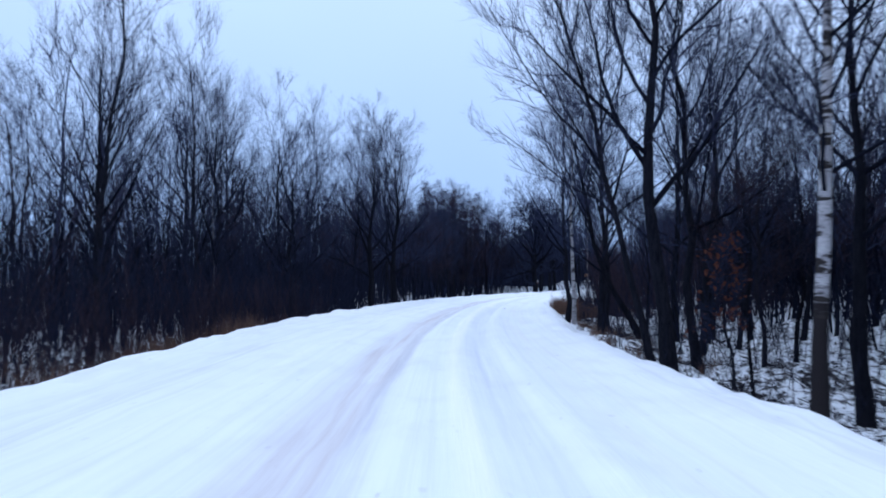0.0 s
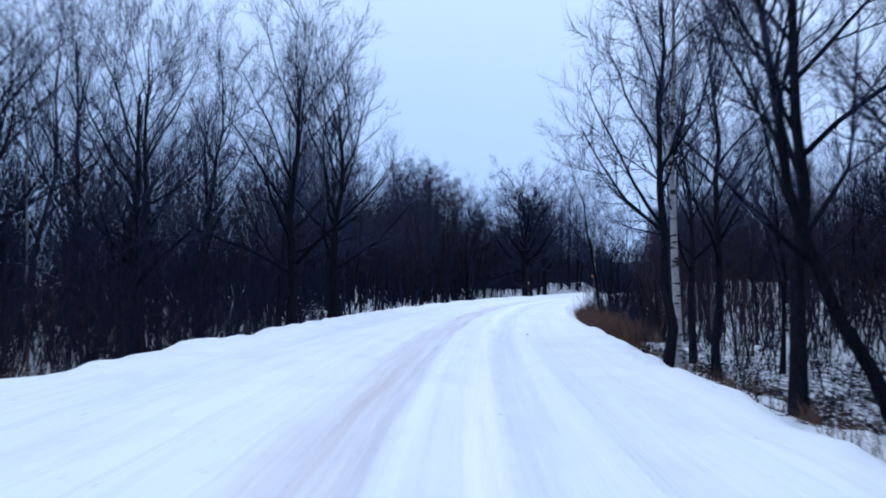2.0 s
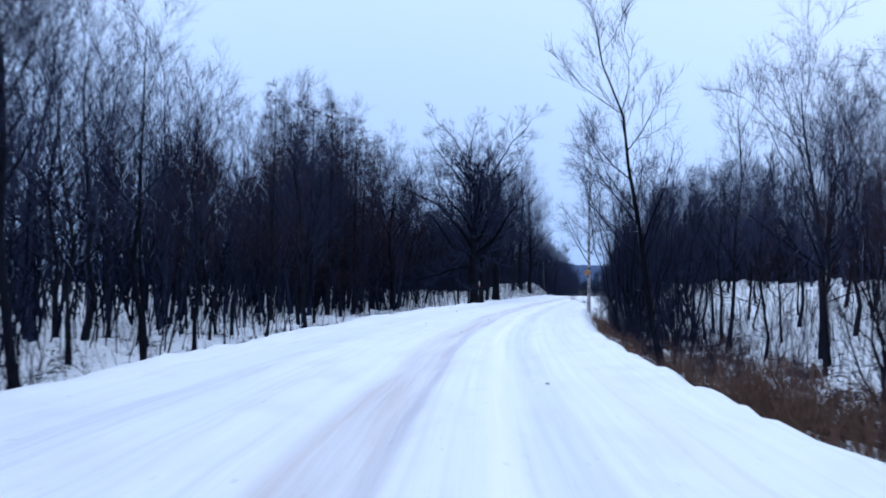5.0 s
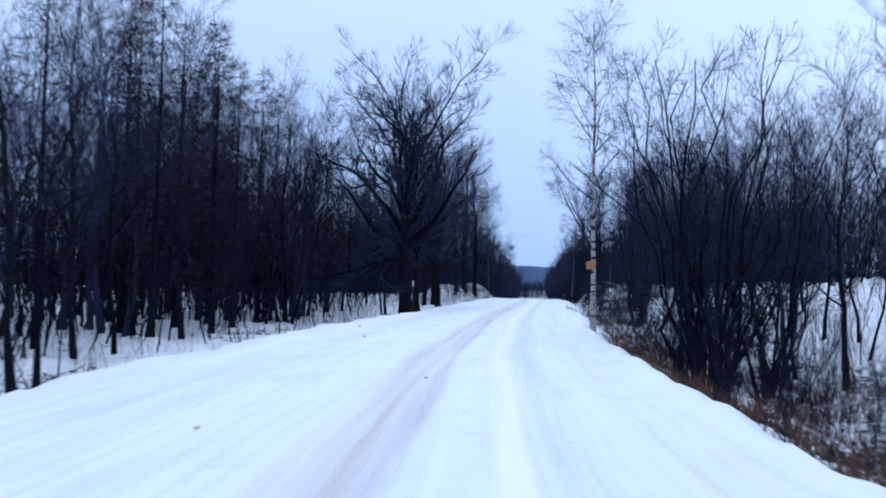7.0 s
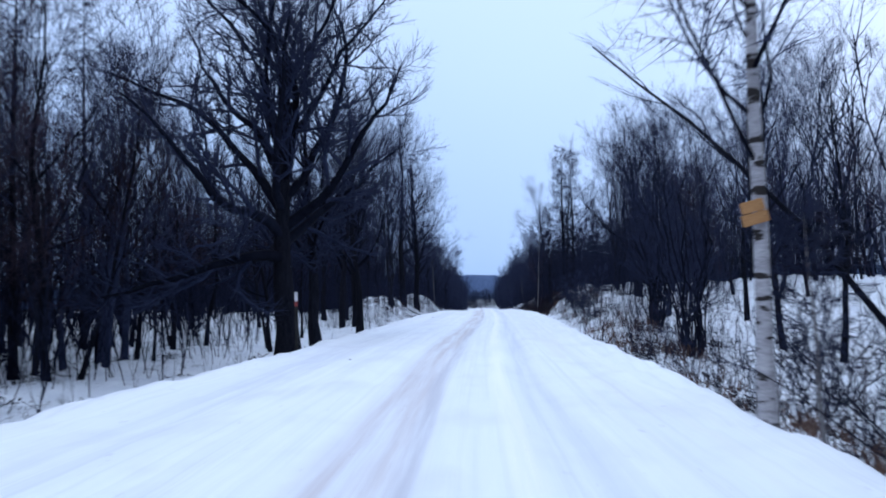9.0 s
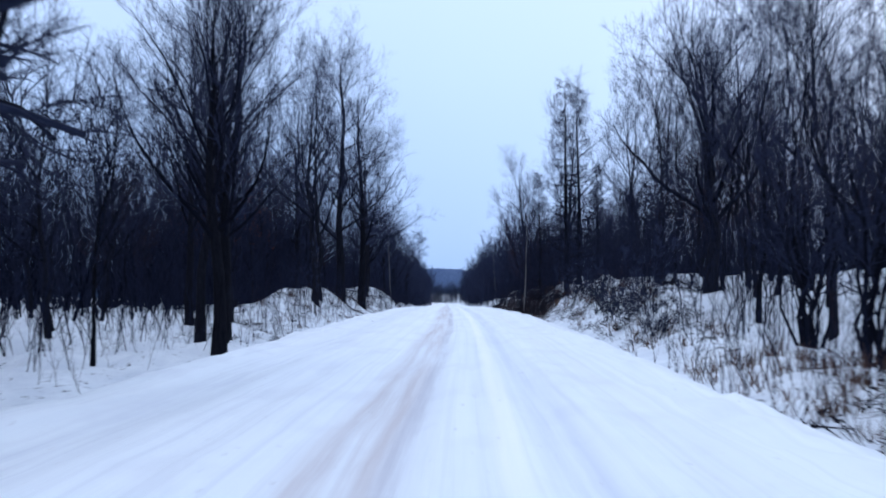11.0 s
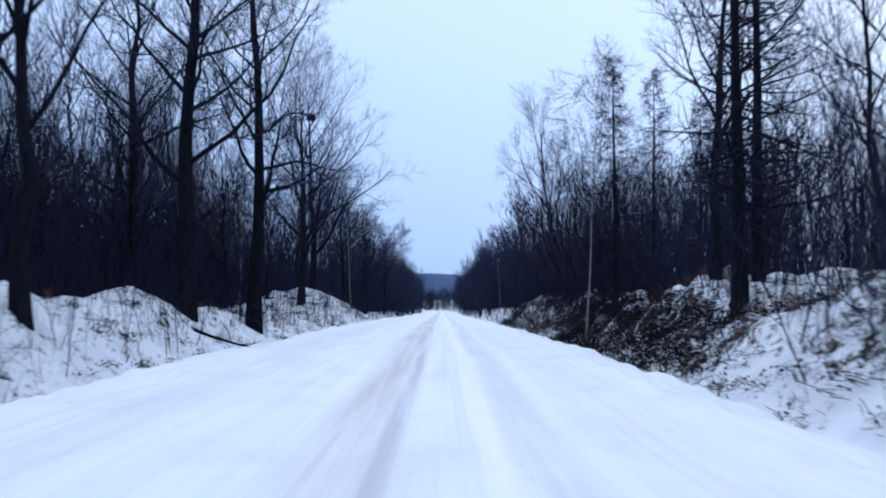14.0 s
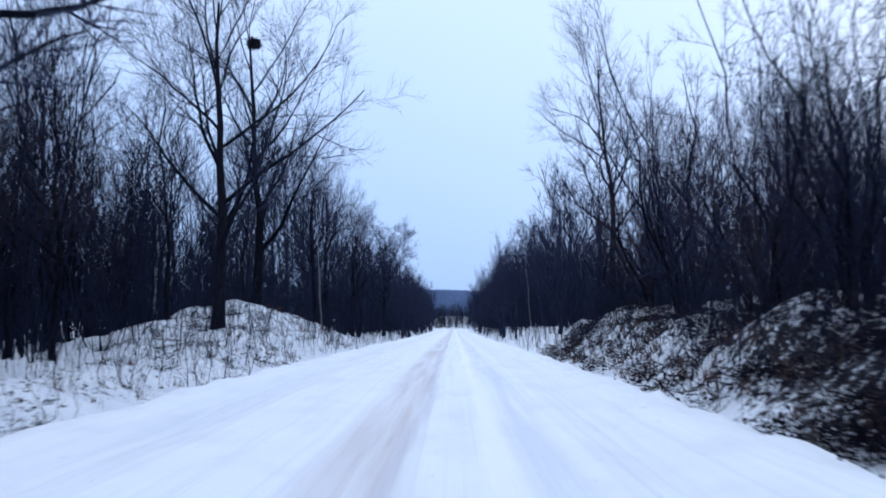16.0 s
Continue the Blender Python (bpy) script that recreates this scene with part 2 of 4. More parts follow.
    t.links.new(b.outputs["Normal"], p.inputs["Normal"])
    return m


SNOW_ROAD = snow("packed_snow", True)
SNOW_GROUND = snow("loose_snow", False)

# ---------------------------------------------------------------- the line of the road
# s runs along the road, d to its right
KNOT_S = (-2000, 10, 20, 32, 47, 62, 77, 92, 108, 127, 140, 152, 170, 400, 440, 520, 3000)
KNOT_H = (0.2, 0, -1.8, -4.5, -6.9, -10, -13.5, -15.9, -17.2, -18.3, -17.8, -16.9, -16.8, -17, -12, 12, 12)
FINE_S = np.arange(-1600, 2600, 0.5)
FINE_H = np.radians(np.interp(FINE_S, KNOT_S, KNOT_H))
FINE_X = np.cumsum(-np.sin(FINE_H)) * 0.5
FINE_Y = np.cumsum(np.cos(FINE_H)) * 0.5
FINE_X -= np.interp(0, FINE_S, FINE_X)
FINE_Y -= np.interp(0, FINE_S, FINE_Y)


def left_edge(s):
    return np.interp(s, (-30, 12, 28, 36, 50, 64, 84, 98, 114, 124, 140, 160, 175, 200), (-5.0, -5.2, -6.2, -6.3, -5.9, -5.6, -6.0, -6.1, -5.3, -5.4, -5.9, -6.1, -5.6, -5.5))


def right_edge(s):
    return np.interp(s, (0, 12, 24, 36, 46, 58, 76, 97, 106, 120, 136, 150, 168, 185), (3.9, 3.8, 3.3, 3.6, 3.5, 3.1, 2.7, 2.8, 3.2, 3.3, 3.4, 3.7, 3.7, 3.4))


def plan(s, d):
    """World x and y of a place along and beside the road."""
    s, d = np.asarray(s, float), np.asarray(d, float)
    h = np.interp(s, FINE_S, FINE_H)
    hm = np.radians(-12.0)
    near = np.clip(d, -60, 60)
    far = d - near
    x = np.interp(s, FINE_S, FINE_X) + np.cos(h) * near + np.cos(hm) * far
    y = np.interp(s, FINE_S, FINE_Y) + np.sin(h) * near + np.sin(hm) * far
    return x, y


def ease(v, a, b):
    t = np.clip((np.asarray(v, float) - a) / (b - a), 0, 1)
    return t * t * (3 - 2 * t)


LATTICE = np.random.default_rng(5).random((256, 256))


def lumps(x, y):
    """Smooth value noise, 0 to 1."""
    xi, yi = np.floor(x).astype(int), np.floor(y).astype(int)
    fx, fy = x - xi, y - yi
    fx, fy = fx * fx * (3 - 2 * fx), fy * fy * (3 - 2 * fy)
    g = lambda i, j: LATTICE[(xi + i) % 256, (yi + j) % 256]
    return (g(0, 0) * (1 - fx) + g(1, 0) * fx) * (1 - fy) + (g(0, 1) * (1 - fx) + g(1, 1) * fx) * fy


def road_z(s):
    return np.interp(s, (-3000, 165, 185, 205, 260, 375, 600, 4000), (0, 0, -0.15, -0.42, -1.3, -3.0, -3.4, -3.4))


BANK_L_S = (-3000, 58, 72, 120, 140, 147, 153, 159, 165, 170, 174, 178, 184, 190, 197, 205, 213, 222, 240, 4000)
BANK_L_Z = (-1.5, -1.45, -1.1, -0.9, -0.5, 0.25, 0.9, 1.6, 1.2, 1.0, 1.1, 0.7, -0.2, -0.1, 1.1, 2.2, 1.5, 0.7, 0.3, 0.3)
BANK_R_S = (-3000, 60, 72, 110, 122, 132, 138, 145, 155, 165, 175, 185, 195, 205, 220, 4000)
BANK_R_Z = (-1.0, -1.1, -1.6, -1.5, -0.5, 0.0, 0.6, 1.2, 1.6, 1.6, 1.3, 1.2, 1.5, 1.1, 0.6, 0.5)


def ground_z(s, d):
    s, d = np.asarray(s, float), np.asarray(d, float)
    ul, ur = left_edge(s) - d, d - right_edge(s)
    bl, br = np.interp(s, BANK_L_S, BANK_L_Z), np.interp(s, BANK_R_S, BANK_R_Z)
    far_l = np.where(bl < 0, bl + 0.1, bl * 0.15)
    far_r = np.interp(s, (-3000, 45, 70, 110, 130, 4000), (-0.2, -0.1, 0.5, 0.7, 1.7, 1.5))
    near, far = np.interp(s, (182, 195), (3.4, 5.5)), np.interp(s, (182, 195), (6.4, 11))  # where the mounds fall away again
    zl = -0.5 + (bl + 0.5) * ease(ul, 0.2, 3.2) + (far_l - bl) * ease((ul - near) / (far - near), 0, 1)
    zr = -0.5 + (br + 0.5) * ease(ur, 0.1, 3.2) + (far_r - br) * ease(ur, 5, 18)
    z = np.where(d < 0, zl, zr)
    u = np.maximum(ul, ur)
    rough = ease(u, 0.4, 2.5) * (1 + 0.9 * ease(s, 128, 140) * np.maximum(ease(ur, 0.5, 2), 0.35 * ease(ul, 0.8, 2.2)))
    bumps = (lumps(s * 0.9, d * 0.9) - 0.5) * 0.42 + (lumps(s * 2.3 + 7, d * 2.3) - 0.5) * 0.2 + (lumps(s * 0.28, d * 0.28 + 3) - 0.5) * 0.5
    return road_z(s) + np.where(u < 0, -0.5, z + bumps * rough * np.interp(u, (0, 12, 60), (1, 1, 1.6)))


def grid_mesh(name, S, D, Z):
    """A sheet over rows s and columns d with heights Z, mapped by (d, s)."""
    x, y = plan(*np.broadcast_arrays(S, D))
    v = np.stack([x, y, np.broadcast_to(Z, x.shape)], -1).reshape(-1, 3)
    r, c = x.shape
    i = np.arange(r * c).reshape(r, c)
    f = np.stack([i[:-1, :-1], i[:-1, 1:], i[1:, 1:], i[1:, :-1]], -1).reshape(-1, 4)
    me = solid(name, v, f)
    layer = me.uv_layers.new(name="along")
    u = np.stack([np.broadcast_to(D, x.shape), np.broadcast_to(S, x.shape)], -1).reshape(-1, 2)
    layer.data.foreach_set("uv", u[f.reshape(-1)].astype(np.float32).reshape(-1))
    return me


def solid(name, v, f, smooth=True):
    """A mesh from arrays of corners and of faces that all have the same number of corners."""
    me = bpy.data.meshes.new(name)
    n, k = f.shape
    me.vertices.add(len(v))
    me.vertices.foreach_set("co", np.asarray(v, np.float32).reshape(-1))
    me.loops.add(n * k)
    me.loops.foreach_set("vertex_index", f.reshape(-1).astype(np.int32))
    me.polygons.add(n)
    me.polygons.foreach_set("loop_start", np.arange(0, n * k, k, dtype=np.int32))
    me.polygons.foreach_set("use_smooth", np.full(n, smooth))
    me.update(calc_edges=True)
    return me


# ground
side = np.concatenate([np.arange(0.0, 12, 0.4), np.arange(12, 30, 1.0), (32, 36, 42, 50, 60, 80, 110, 160, 240, 400, 800, 2000)])
gd = np.concatenate([(-5.0 - side)[::-1], [-4.0, -1.0, 2.0], 2.7 + side])
gs = np.concatenate([(-1500, -600, -250, -120, -70, -45), np.arange(-30, 235, 0.65), np.arange(235, 330, 2.5), np.arange(330, 600, 8.0), (620, 700, 900, 1400, 2500)])
S2, D2 = np.meshgrid(gs, gd, indexing="ij")
ground = new("ground", grid_mesh("ground", S2, D2, ground_z(S2, D2)))
ground.data.materials.append(SNOW_GROUND)
tagged(ground, "rough snow-covered forest floor with dead litter showing", "ground", kind="structure")

# a wooded hill far beyond the road's end, haze painted in its colour
hill_u = np.linspace(-700, 700, 561)
hill_top = 22 + 8 * lumps(hill_u * 0.008, hill_u * 0 + 2.5) + 7 * lumps(hill_u * 0.028, hill_u * 0 + 6.5) + 3.0 * lumps(hill_u * 0.06, hill_u * 0 + 8.5) + 2.2 * lumps(hill_u * 0.3, hill_u * 0 + 4.5)
rows = []
for back, share in ((0, -0.3), (4, 0.5), (10, 0.8), (18, 0.93), (30, 1.0), (60, 0.9), (140, 0.3), (220, -0.3)):
    hx = 40.8 + 0.301 * (900 + back) + 0.954 * hill_u
    hy = 145.0 + 0.954 * (900 + back) - 0.301 * hill_u
    rows.append(np.column_stack([hx, hy, hill_top * share - 4]))
hill_v = np.concatenate(rows)
idx = np.arange(len(hill_v)).reshape(len(rows), -1)
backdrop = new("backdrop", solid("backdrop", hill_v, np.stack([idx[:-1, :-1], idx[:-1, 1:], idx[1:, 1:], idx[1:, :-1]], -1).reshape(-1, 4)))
backdrop.data.materials.append(HAZED_WOOD)
tagged(backdrop, "distant wooded hill painted haze-blue, closing the view", "hill", kind="structure")

# road
rd = np.concatenate([(-9.0, -8.4, -7.8, -7.4, -7.1), np.arange(-6.8, 4.6, 0.15), (4.7, 4.95, 5.3, 5.8, 6.4)])
rs = np.concatenate([(-200, -100, -60), np.arange(-30, 235, 0.5), np.arange(235, 520, 2.5)])
S2, D2 = np.meshgrid(rs, rd, indexing="ij")
wob_l = (lumps(rs * 0.5, rs * 0 + 1.5) - 0.5) * 0.3 + (lumps(rs * 1.7, rs * 0 + 9.5) - 0.5) * 0.22
wob_r = (lumps(rs * 0.45, rs * 0 + 31.5) - 0.5) * 0.22 + (lumps(rs * 1.6, rs * 0 + 47.5) - 0.5) * 0.22
edge = np.maximum(left_edge(S2) + wob_l[:, None] - D2, D2 - right_edge(S2) - wob_r[:, None])
crown = -0.012 * np.abs(D2 + 1.15)
wander = (lumps(S2 * 0.09, S2 * 0 + 3.5) - 0.5) * 0.2
ruts = np.zeros_like(D2)
for at, wide, deep in ((-2.2, 0.25, 0.03), (-1.25, 0.4, -0.04), (-0.7, 0.12, -0.03), (-0.3, 0.2, 0.03), (0.2, 0.16, 0.045), (0.7, 0.25, -0.045), (1.15, 0.18, 0.035), (1.75, 0.25, -0.02), (-3.1, 0.25, 0.02), (-3.9, 0.4, -0.03), (-5.0, 0.4, 0.06), (2.9, 0.35, 0.05)):
    ruts += 1.5 * deep * np.exp(-(((D2 + wander - at) / wide) ** 2)) * (0.5 + lumps(S2 * 0.3 + at * 7, D2 * 0 + at * 3))
crust = (lumps(S2 * 1.4, D2 * 3.0) - 0.5) * 0.03 + (lumps(S2 * 0.6 + 4, D2 * 1.1) - 0.5) * 0.035
verge = ((lumps(S2 * 1.1 + 40, D2 * 1.8) - 0.5) * 0.1 + (lumps(S2 * 1.9 + 11, D2 * 4.1) - 0.5) * 0.1) * np.exp(-((edge + 0.2) / 0.6) ** 2)
windrow = ((lumps(S2 * 2.1, D2 * 2.6 + 5) - 0.5) * 0.11 + (lumps(S2 * 4.3, D2 * 5.2 + 9) - 0.5) * 0.06) * np.maximum(ease(D2, 1.7, 2.7), 0.6 * ease(-D2, 3.4, 4.8)) * ease(lumps(S2 * 0.21, D2 * 0.5 + 20), 0.3, 0.75)
fall = -0.75 * ease(edge, -0.2, 1.15) - 0.6 * ease(edge, 0.9, 2.4)
road = new("road", grid_mesh("road", S2, D2, road_z(S2) + crown + ruts + crust + verge + windrow + fall))
road.data.materials.append(SNOW_ROAD)
tagged(road, "packed white snow road with brownish wheel tracks", "road", kind="structure")


# ---------------------------------------------------------------- bare trees
def unit(a):
    return a / np.maximum(np.linalg.norm(a, axis=-1, keepdims=True), 1e-9)


def tubes(P, R, sides):
    """Round limbs: P (count, points, 3) and their radii (count, points), as corners and quads."""
    B, N = R.shape
    T = unit(np.gradient(P, axis=1))
    ref = np.where(np.abs(T[..., 2:3]) > 0.9, np.array([1.0, 0, 0]), np.array([0, 0, 1.0]))
    n = unit(np.cross(T, ref))
    b = np.cross(T, n)
    a = np.arange(sides) * 2 * np.pi / sides
    ring = n[:, :, None] * np.cos(a)[:, None] + b[:, :, None] * np.sin(a)[:, None]
    v = (P[:, :, None] + ring * R[:, :, None, None]).reshape(-1, 3)
    i = np.arange(B * N * sides).reshape(B, N, sides)
    j = np.roll(i, -1, axis=2)
    f = np.stack([i[:, :-1], j[:, :-1], j[:, 1:], i[:, 1:]], -1).reshape(-1, 4)
    return v, f


def spikes(P, R):
    """Straight three-sided twigs that run to a point: P (count, 2, 3)."""
    B = len(R)
    T = unit(P[:, 1] - P[:, 0])
    ref = np.where(np.abs(T[:, 2:3]) > 0.9, np.array([1.0, 0, 0]), np.array([0, 0, 1.0]))
    n = unit(np.cross(T, ref))
    b = np.cross(T, n)
    a = np.arange(3) * 2 * np.pi / 3
    ring = P[:, :1] + (n[:, None] * np.cos(a)[:, None] + b[:, None] * np.sin(a)[:, None]) * R[:, :1, None]
    v = np.concatenate([ring, P[:, 1:2]], 1).reshape(-1, 3)
    i = np.arange(B)[:, None] * 4
    return v, np.concatenate([i + [[0, 1, 3]], i + [[1, 2, 3]], i + [[2, 0, 3]]])


def twig(P, R):
    return spikes(P, R * 1.25) if R.shape[1] == 2 else tubes(P, R, 3)


def join(*groups):
    """Several sets of corners and faces as one, in triangles."""
    vs, fs, k = [], [], 0
    for v, f in groups:
        vs.append(v)
        if f.shape[1] == 4:
            f = np.concatenate([f[:, (0, 1, 2)], f[:, (0, 2, 3)]])
        fs.append(f + k)
        k += len(v)
    return np.concatenate(vs), np.concatenate(fs)


def sprout(rng, P, R, count, span, length, angle, up=0.5, points=4, thick=0.6, wob=0.12, tip=0.25, least=0.004, shape=0.5, top=None):
    """Branches on branches: count on each of P, over a span of its length, leaving at an angle and bending upwards."""
    B, N = R.shape
    t = span[0] + (span[1] - span[0]) * (np.arange(count)[None] + rng.random((B, count))) / count
    k = np.clip((t * (N - 1)).astype(int), 0, N - 2)
    w = (t * (N - 1) - k)[..., None]
    rows = np.arange(B)[:, None]
    start = P[rows, k] * (1 - w) + P[rows, k + 1] * w
    rad = R[rows, k] * (1 - w[..., 0]) + R[rows, k + 1] * w[..., 0]
    T = unit(P[rows, k + 1] - P[rows, k])
    ref = np.where(np.abs(T[..., 2:3]) > 0.9, np.array([1.0, 0, 0]), np.array([0, 0, 1.0]))
    n = unit(np.cross(T, ref))
    b = np.cross(T, n)
    az = 2.4 * np.arange(count)[None] + rng.random((B, 1)) * 6.28 + rng.normal(0, 0.5, (B, count))
    lift = 0 if top is None else (t - span[0]) / max(span[1] - span[0], 1e-6)
    ang = np.radians(angle + ((top if top is not None else angle) - angle) * lift) * rng.uniform(0.75, 1.25, (B, count))
    d = unit(np.cos(ang)[..., None] * T + np.sin(ang)[..., None] * (np.cos(az)[..., None] * n + np.sin(az)[..., None] * b))
    L = length * (1 - shape * (t - span[0]) / max(span[1] - span[0], 1e-6)) * rng.uniform(0.65, 1.1, (B, count))
    p, out = start, [start]
    for _ in range(points - 1):
        d = unit(d + np.array([0, 0, up / (points - 1)]) + rng.normal(0, wob, d.shape))
        p = p + d * (L / (points - 1))[..., None]
        out.append(p)
    Q = np.stack(out, 2).reshape(B * count, points, 3)
    r0 = np.maximum(rad * thick, least)[..., None]
    r = np.maximum(r0 * np.linspace(1, tip, points), least * 0.6).reshape(B * count, points)
    return Q, r


def stem(rng, height, radius, points=9, wob=0.03, lean=(0, 0), tip=0.12, flare=1.35):
    z = np.linspace(0, 1, points)
    drift = np.cumsum(rng.normal(0, wob, (points, 2)), axis=0) * height / points
    drift -= drift[0]
    xy = drift + np.outer(z ** 1.15, lean) * height
    P = np.column_stack([xy, z * height - 0.35 * (z == 0)])[None]
    r = radius * (1 - (1 - tip) * z)
    r[0] *= flare
    return P, r[None]


def part(name, me, mat, parent, label=""):
    """Links a mesh as one part under a thing or under a part."""
    ob = new(name, me)
    if not me.materials:
        me.materials.append(mat)
    ob.parent = parent
    return tagged(ob, label)


def thing(name, label, category, group=""):
    e = new(name)
    e.empty_display_size = 0.3
    return tagged(e, label, category, group)


def tree_parts(rng, H, r, style):
    """Stem, limbs and twigs of one tree, as (points, radii) sets."""
    L4 = None
    if style == "oak":  # short stem, wide dome
        P0, R0 = stem(rng, H * 0.55, r, 9, 0.05, tip=0.3)
        L1 = sprout(rng, P0, R0, 18, (0.36, 1.0), H * 0.57, 66, 0.45, 10, 0.74, 0.17, 0.14, shape=0.04, top=10)
        L2 = sprout(rng, *L1, 13, (0.16, 1.0), H * 0.21, 48, 0.3, 6, 0.6, 0.18, 0.34, 0.009)
        L3 = sprout(rng, *L2, 8, (0.12, 1.0), H * 0.085, 40, 0.35, 3, 0.6, 0.15, 0.35, 0.0082)
        L4 = sprout(rng, *L3, 6, (0.15, 1.0), H * 0.05, 38, 0.3, 2, 0.75, 0.1, 0.5, 0.007)
    elif style == "broad":  # forked, upswept limbs
        P0, R0 = stem(rng, H * 0.72, r, 9, 0.09, tip=0.18)
        L1 = sprout(rng, P0, R0, 15, (0.22, 1.0), H * 0.43, 58, 0.6, 9, 0.56, 0.12, 0.16, shape=0.25, top=16)
        L2 = sprout(rng, *L1, 8, (0.22, 1.0), H * 0.19, 42, 0.35, 5, 0.55, 0.16, 0.25, 0.007)
        L3 = sprout(rng, *L2, 8, (0.12, 1.0), H * 0.085, 40, 0.35, 3, 0.6, 0.15, 0.35, 0.0046)
        L4 = sprout(rng, *L3, 5, (0.15, 1.0), H * 0.045, 38, 0.3, 2, 0.75, 0.1, 0.5, 0.0036)
    elif style == "tall":
        P0, R0 = stem(rng, H * 0.92, r, 10, 0.06, tip=0.12)
        L1 = sprout(rng, P0, R0, 23, (0.24, 0.98), H * 0.36, 68, 0.45, 8, 0.42, 0.15, 0.18, shape=0.35, top=30)
        L2 = sprout(rng, *L1, 7, (0.22, 1.0), H * 0.16, 44, 0.35, 5, 0.58, 0.16, 0.25, 0.007)
        L3 = sprout(rng, *L2, 7, (0.12, 1.0), H * 0.075, 40, 0.35, 3, 0.65, 0.15, 0.35, 0.0046)
        L4 = sprout(rng, *L3, 5, (0.15, 1.0), H * 0.04, 38, 0.3, 2, 0.8, 0.1, 0.5, 0.0036)
    elif style == "ash":  # fan of rising limbs under a rounded crown
        P0, R0 = stem(rng, H * 0.78, r, 10, 0.1, tip=0.12)
        L1 = sprout(rng, P0, R0, 15, (0.3, 0.99), H * 0.38, 48, 0.55, 7, 0.56, 0.13, 0.18, shape=0.4, top=18)
        L2 = sprout(rng, *L1, 7, (0.22, 1.0), H * 0.16, 38, 0.4, 4, 0.58, 0.15, 0.28, 0.0066)
        L3 = sprout(rng, *L2, 7, (0.12, 1.0), H * 0.078, 36, 0.35, 2, 0.65, 0.14, 0.35, 0.0046)
        L4 = sprout(rng, *L3, 5, (0.15, 1.0), H * 0.045, 35, 0.3, 2, 0.8, 0.1, 0.5, 0.0034)
    elif style == "forest":  # narrow, drawn up among others
        P0, R0 = stem(rng, H * 0.88, r, 8, 0.12, tip=0.1)
        L1 = sprout(rng, P0, R0, 14, (0.25, 0.99), H * 0.27, 38, 0.6, 4, 0.5, 0.13, 0.25, 0.009, shape=0.4)
        L2 = sprout(rng, *L1, 6, (0.15, 1.0), H * 0.13, 36, 0.45, 3, 0.55, 0.15, 0.4, 0.0065)
        L3 = sprout(rng, *L2, 6, (0.1, 1.0), H * 0.07, 34, 0.4, 2, 0.7, 0.14, 0.4, 0.0046)
        L4 = sprout(rng, *L3, 3, (0.15, 1.0), H * 0.05, 34, 0.3, 2, 0.8, 0.1, 0.5, 0.0048)
    elif style == "sparse":
        P0, R0 = stem(rng, H, r, 10, 0.12, tip=0.2)
        L1 = sprout(rng, P0, R0, 10, (0.25, 1.0), H * 0.24, 50, 0.4, 5, 0.5, 0.16, 0.25, 0.008, shape=0.4)
        L2 = sprout(rng, *L1, 6, (0.2, 1.0), H * 0.1, 40, 0.2, 3, 0.6, 0.15, 0.4, 0.0046)
        L3 = sprout(rng, *L2, 6, (0.1, 1.0), H * 0.05, 38, 0.1, 2, 0.7, 0.12, 0.4, 0.0045)
    elif style == "open":  # rounded crown of crooked limbs
        P0, R0 = stem(rng, H * 0.72, r, 8, 0.14, tip=0.15)
        L1 = sprout(rng, P0, R0, 13, (0.28, 0.99), H * 0.38, 54, 0.55, 6, 0.52, 0.16, 0.2, 0.01, shape=0.3, top=18)
        L2 = sprout(rng, *L1, 6, (0.18, 1.0), H * 0.16, 42, 0.38, 3, 0.55, 0.16, 0.35, 0.0068)
        L3 = sprout(rng, *L2, 6, (0.1, 1.0), H * 0.08, 40, 0.32, 2, 0.68, 0.14, 0.4, 0.0046)
        L4 = sprout(rng, *L3, 4, (0.15, 1.0), H * 0.052, 38, 0.3, 2, 0.8, 0.1, 0.5, 0.0045)
    elif style == "birch":
        P0, R0 = stem(rng, H, r, 10, 0.04, tip=0.08)
        L1 = sprout(rng, P0, R0, 22, (0.26, 0.97), H * 0.3, 50, 0.5, 7, 0.4, 0.12, 0.2, shape=0.55)
        L2 = sprout(rng, *L1, 8, (0.2, 1.0), H * 0.13, 40, 0.0, 4, 0.55, 0.16, 0.3, 0.006)
        L3 = sprout(rng, *L2, 13, (0.1, 1.0), H * 0.075, 38, -0.35, 2, 0.7, 0.14, 0.4, 0.004)
    elif style == "larch":
        P0, R0 = stem(rng, H, r, 9, 0.02, tip=0.06)
        L1 = sprout(rng, P0, R0, 74, (0.14, 0.99), H * 0.2, 92, 0.3, 5, 0.3, 0.12, 0.25, 0.011, shape=0.85)
        L2 = sprout(rng, *L1, 10, (0.1, 1.0), H * 0.055, 52, -0.25, 2, 0.6, 0.16, 0.4, 0.0095)
        L3 = sprout(rng, *L2, 4, (0.1, 1.0), H * 0.026, 46, -0.2, 2, 0.8, 0.12, 0.4, 0.007)
    elif style == "light":  # behind the first rows
        P0, R0 = stem(rng, H * 0.75, r, 6, 0.12, tip=0.15)
        L1 = sprout(rng, P0, R0, 13, (0.2, 0.98), H * 0.36, 50, 0.55, 4, 0.5, 0.15, 0.25, 0.014, shape=0.3, top=20)
        L2 = sprout(rng, *L1, 6, (0.15, 1.0), H * 0.15, 42, 0.4, 2, 0.6, 0.14, 0.4, 0.01)
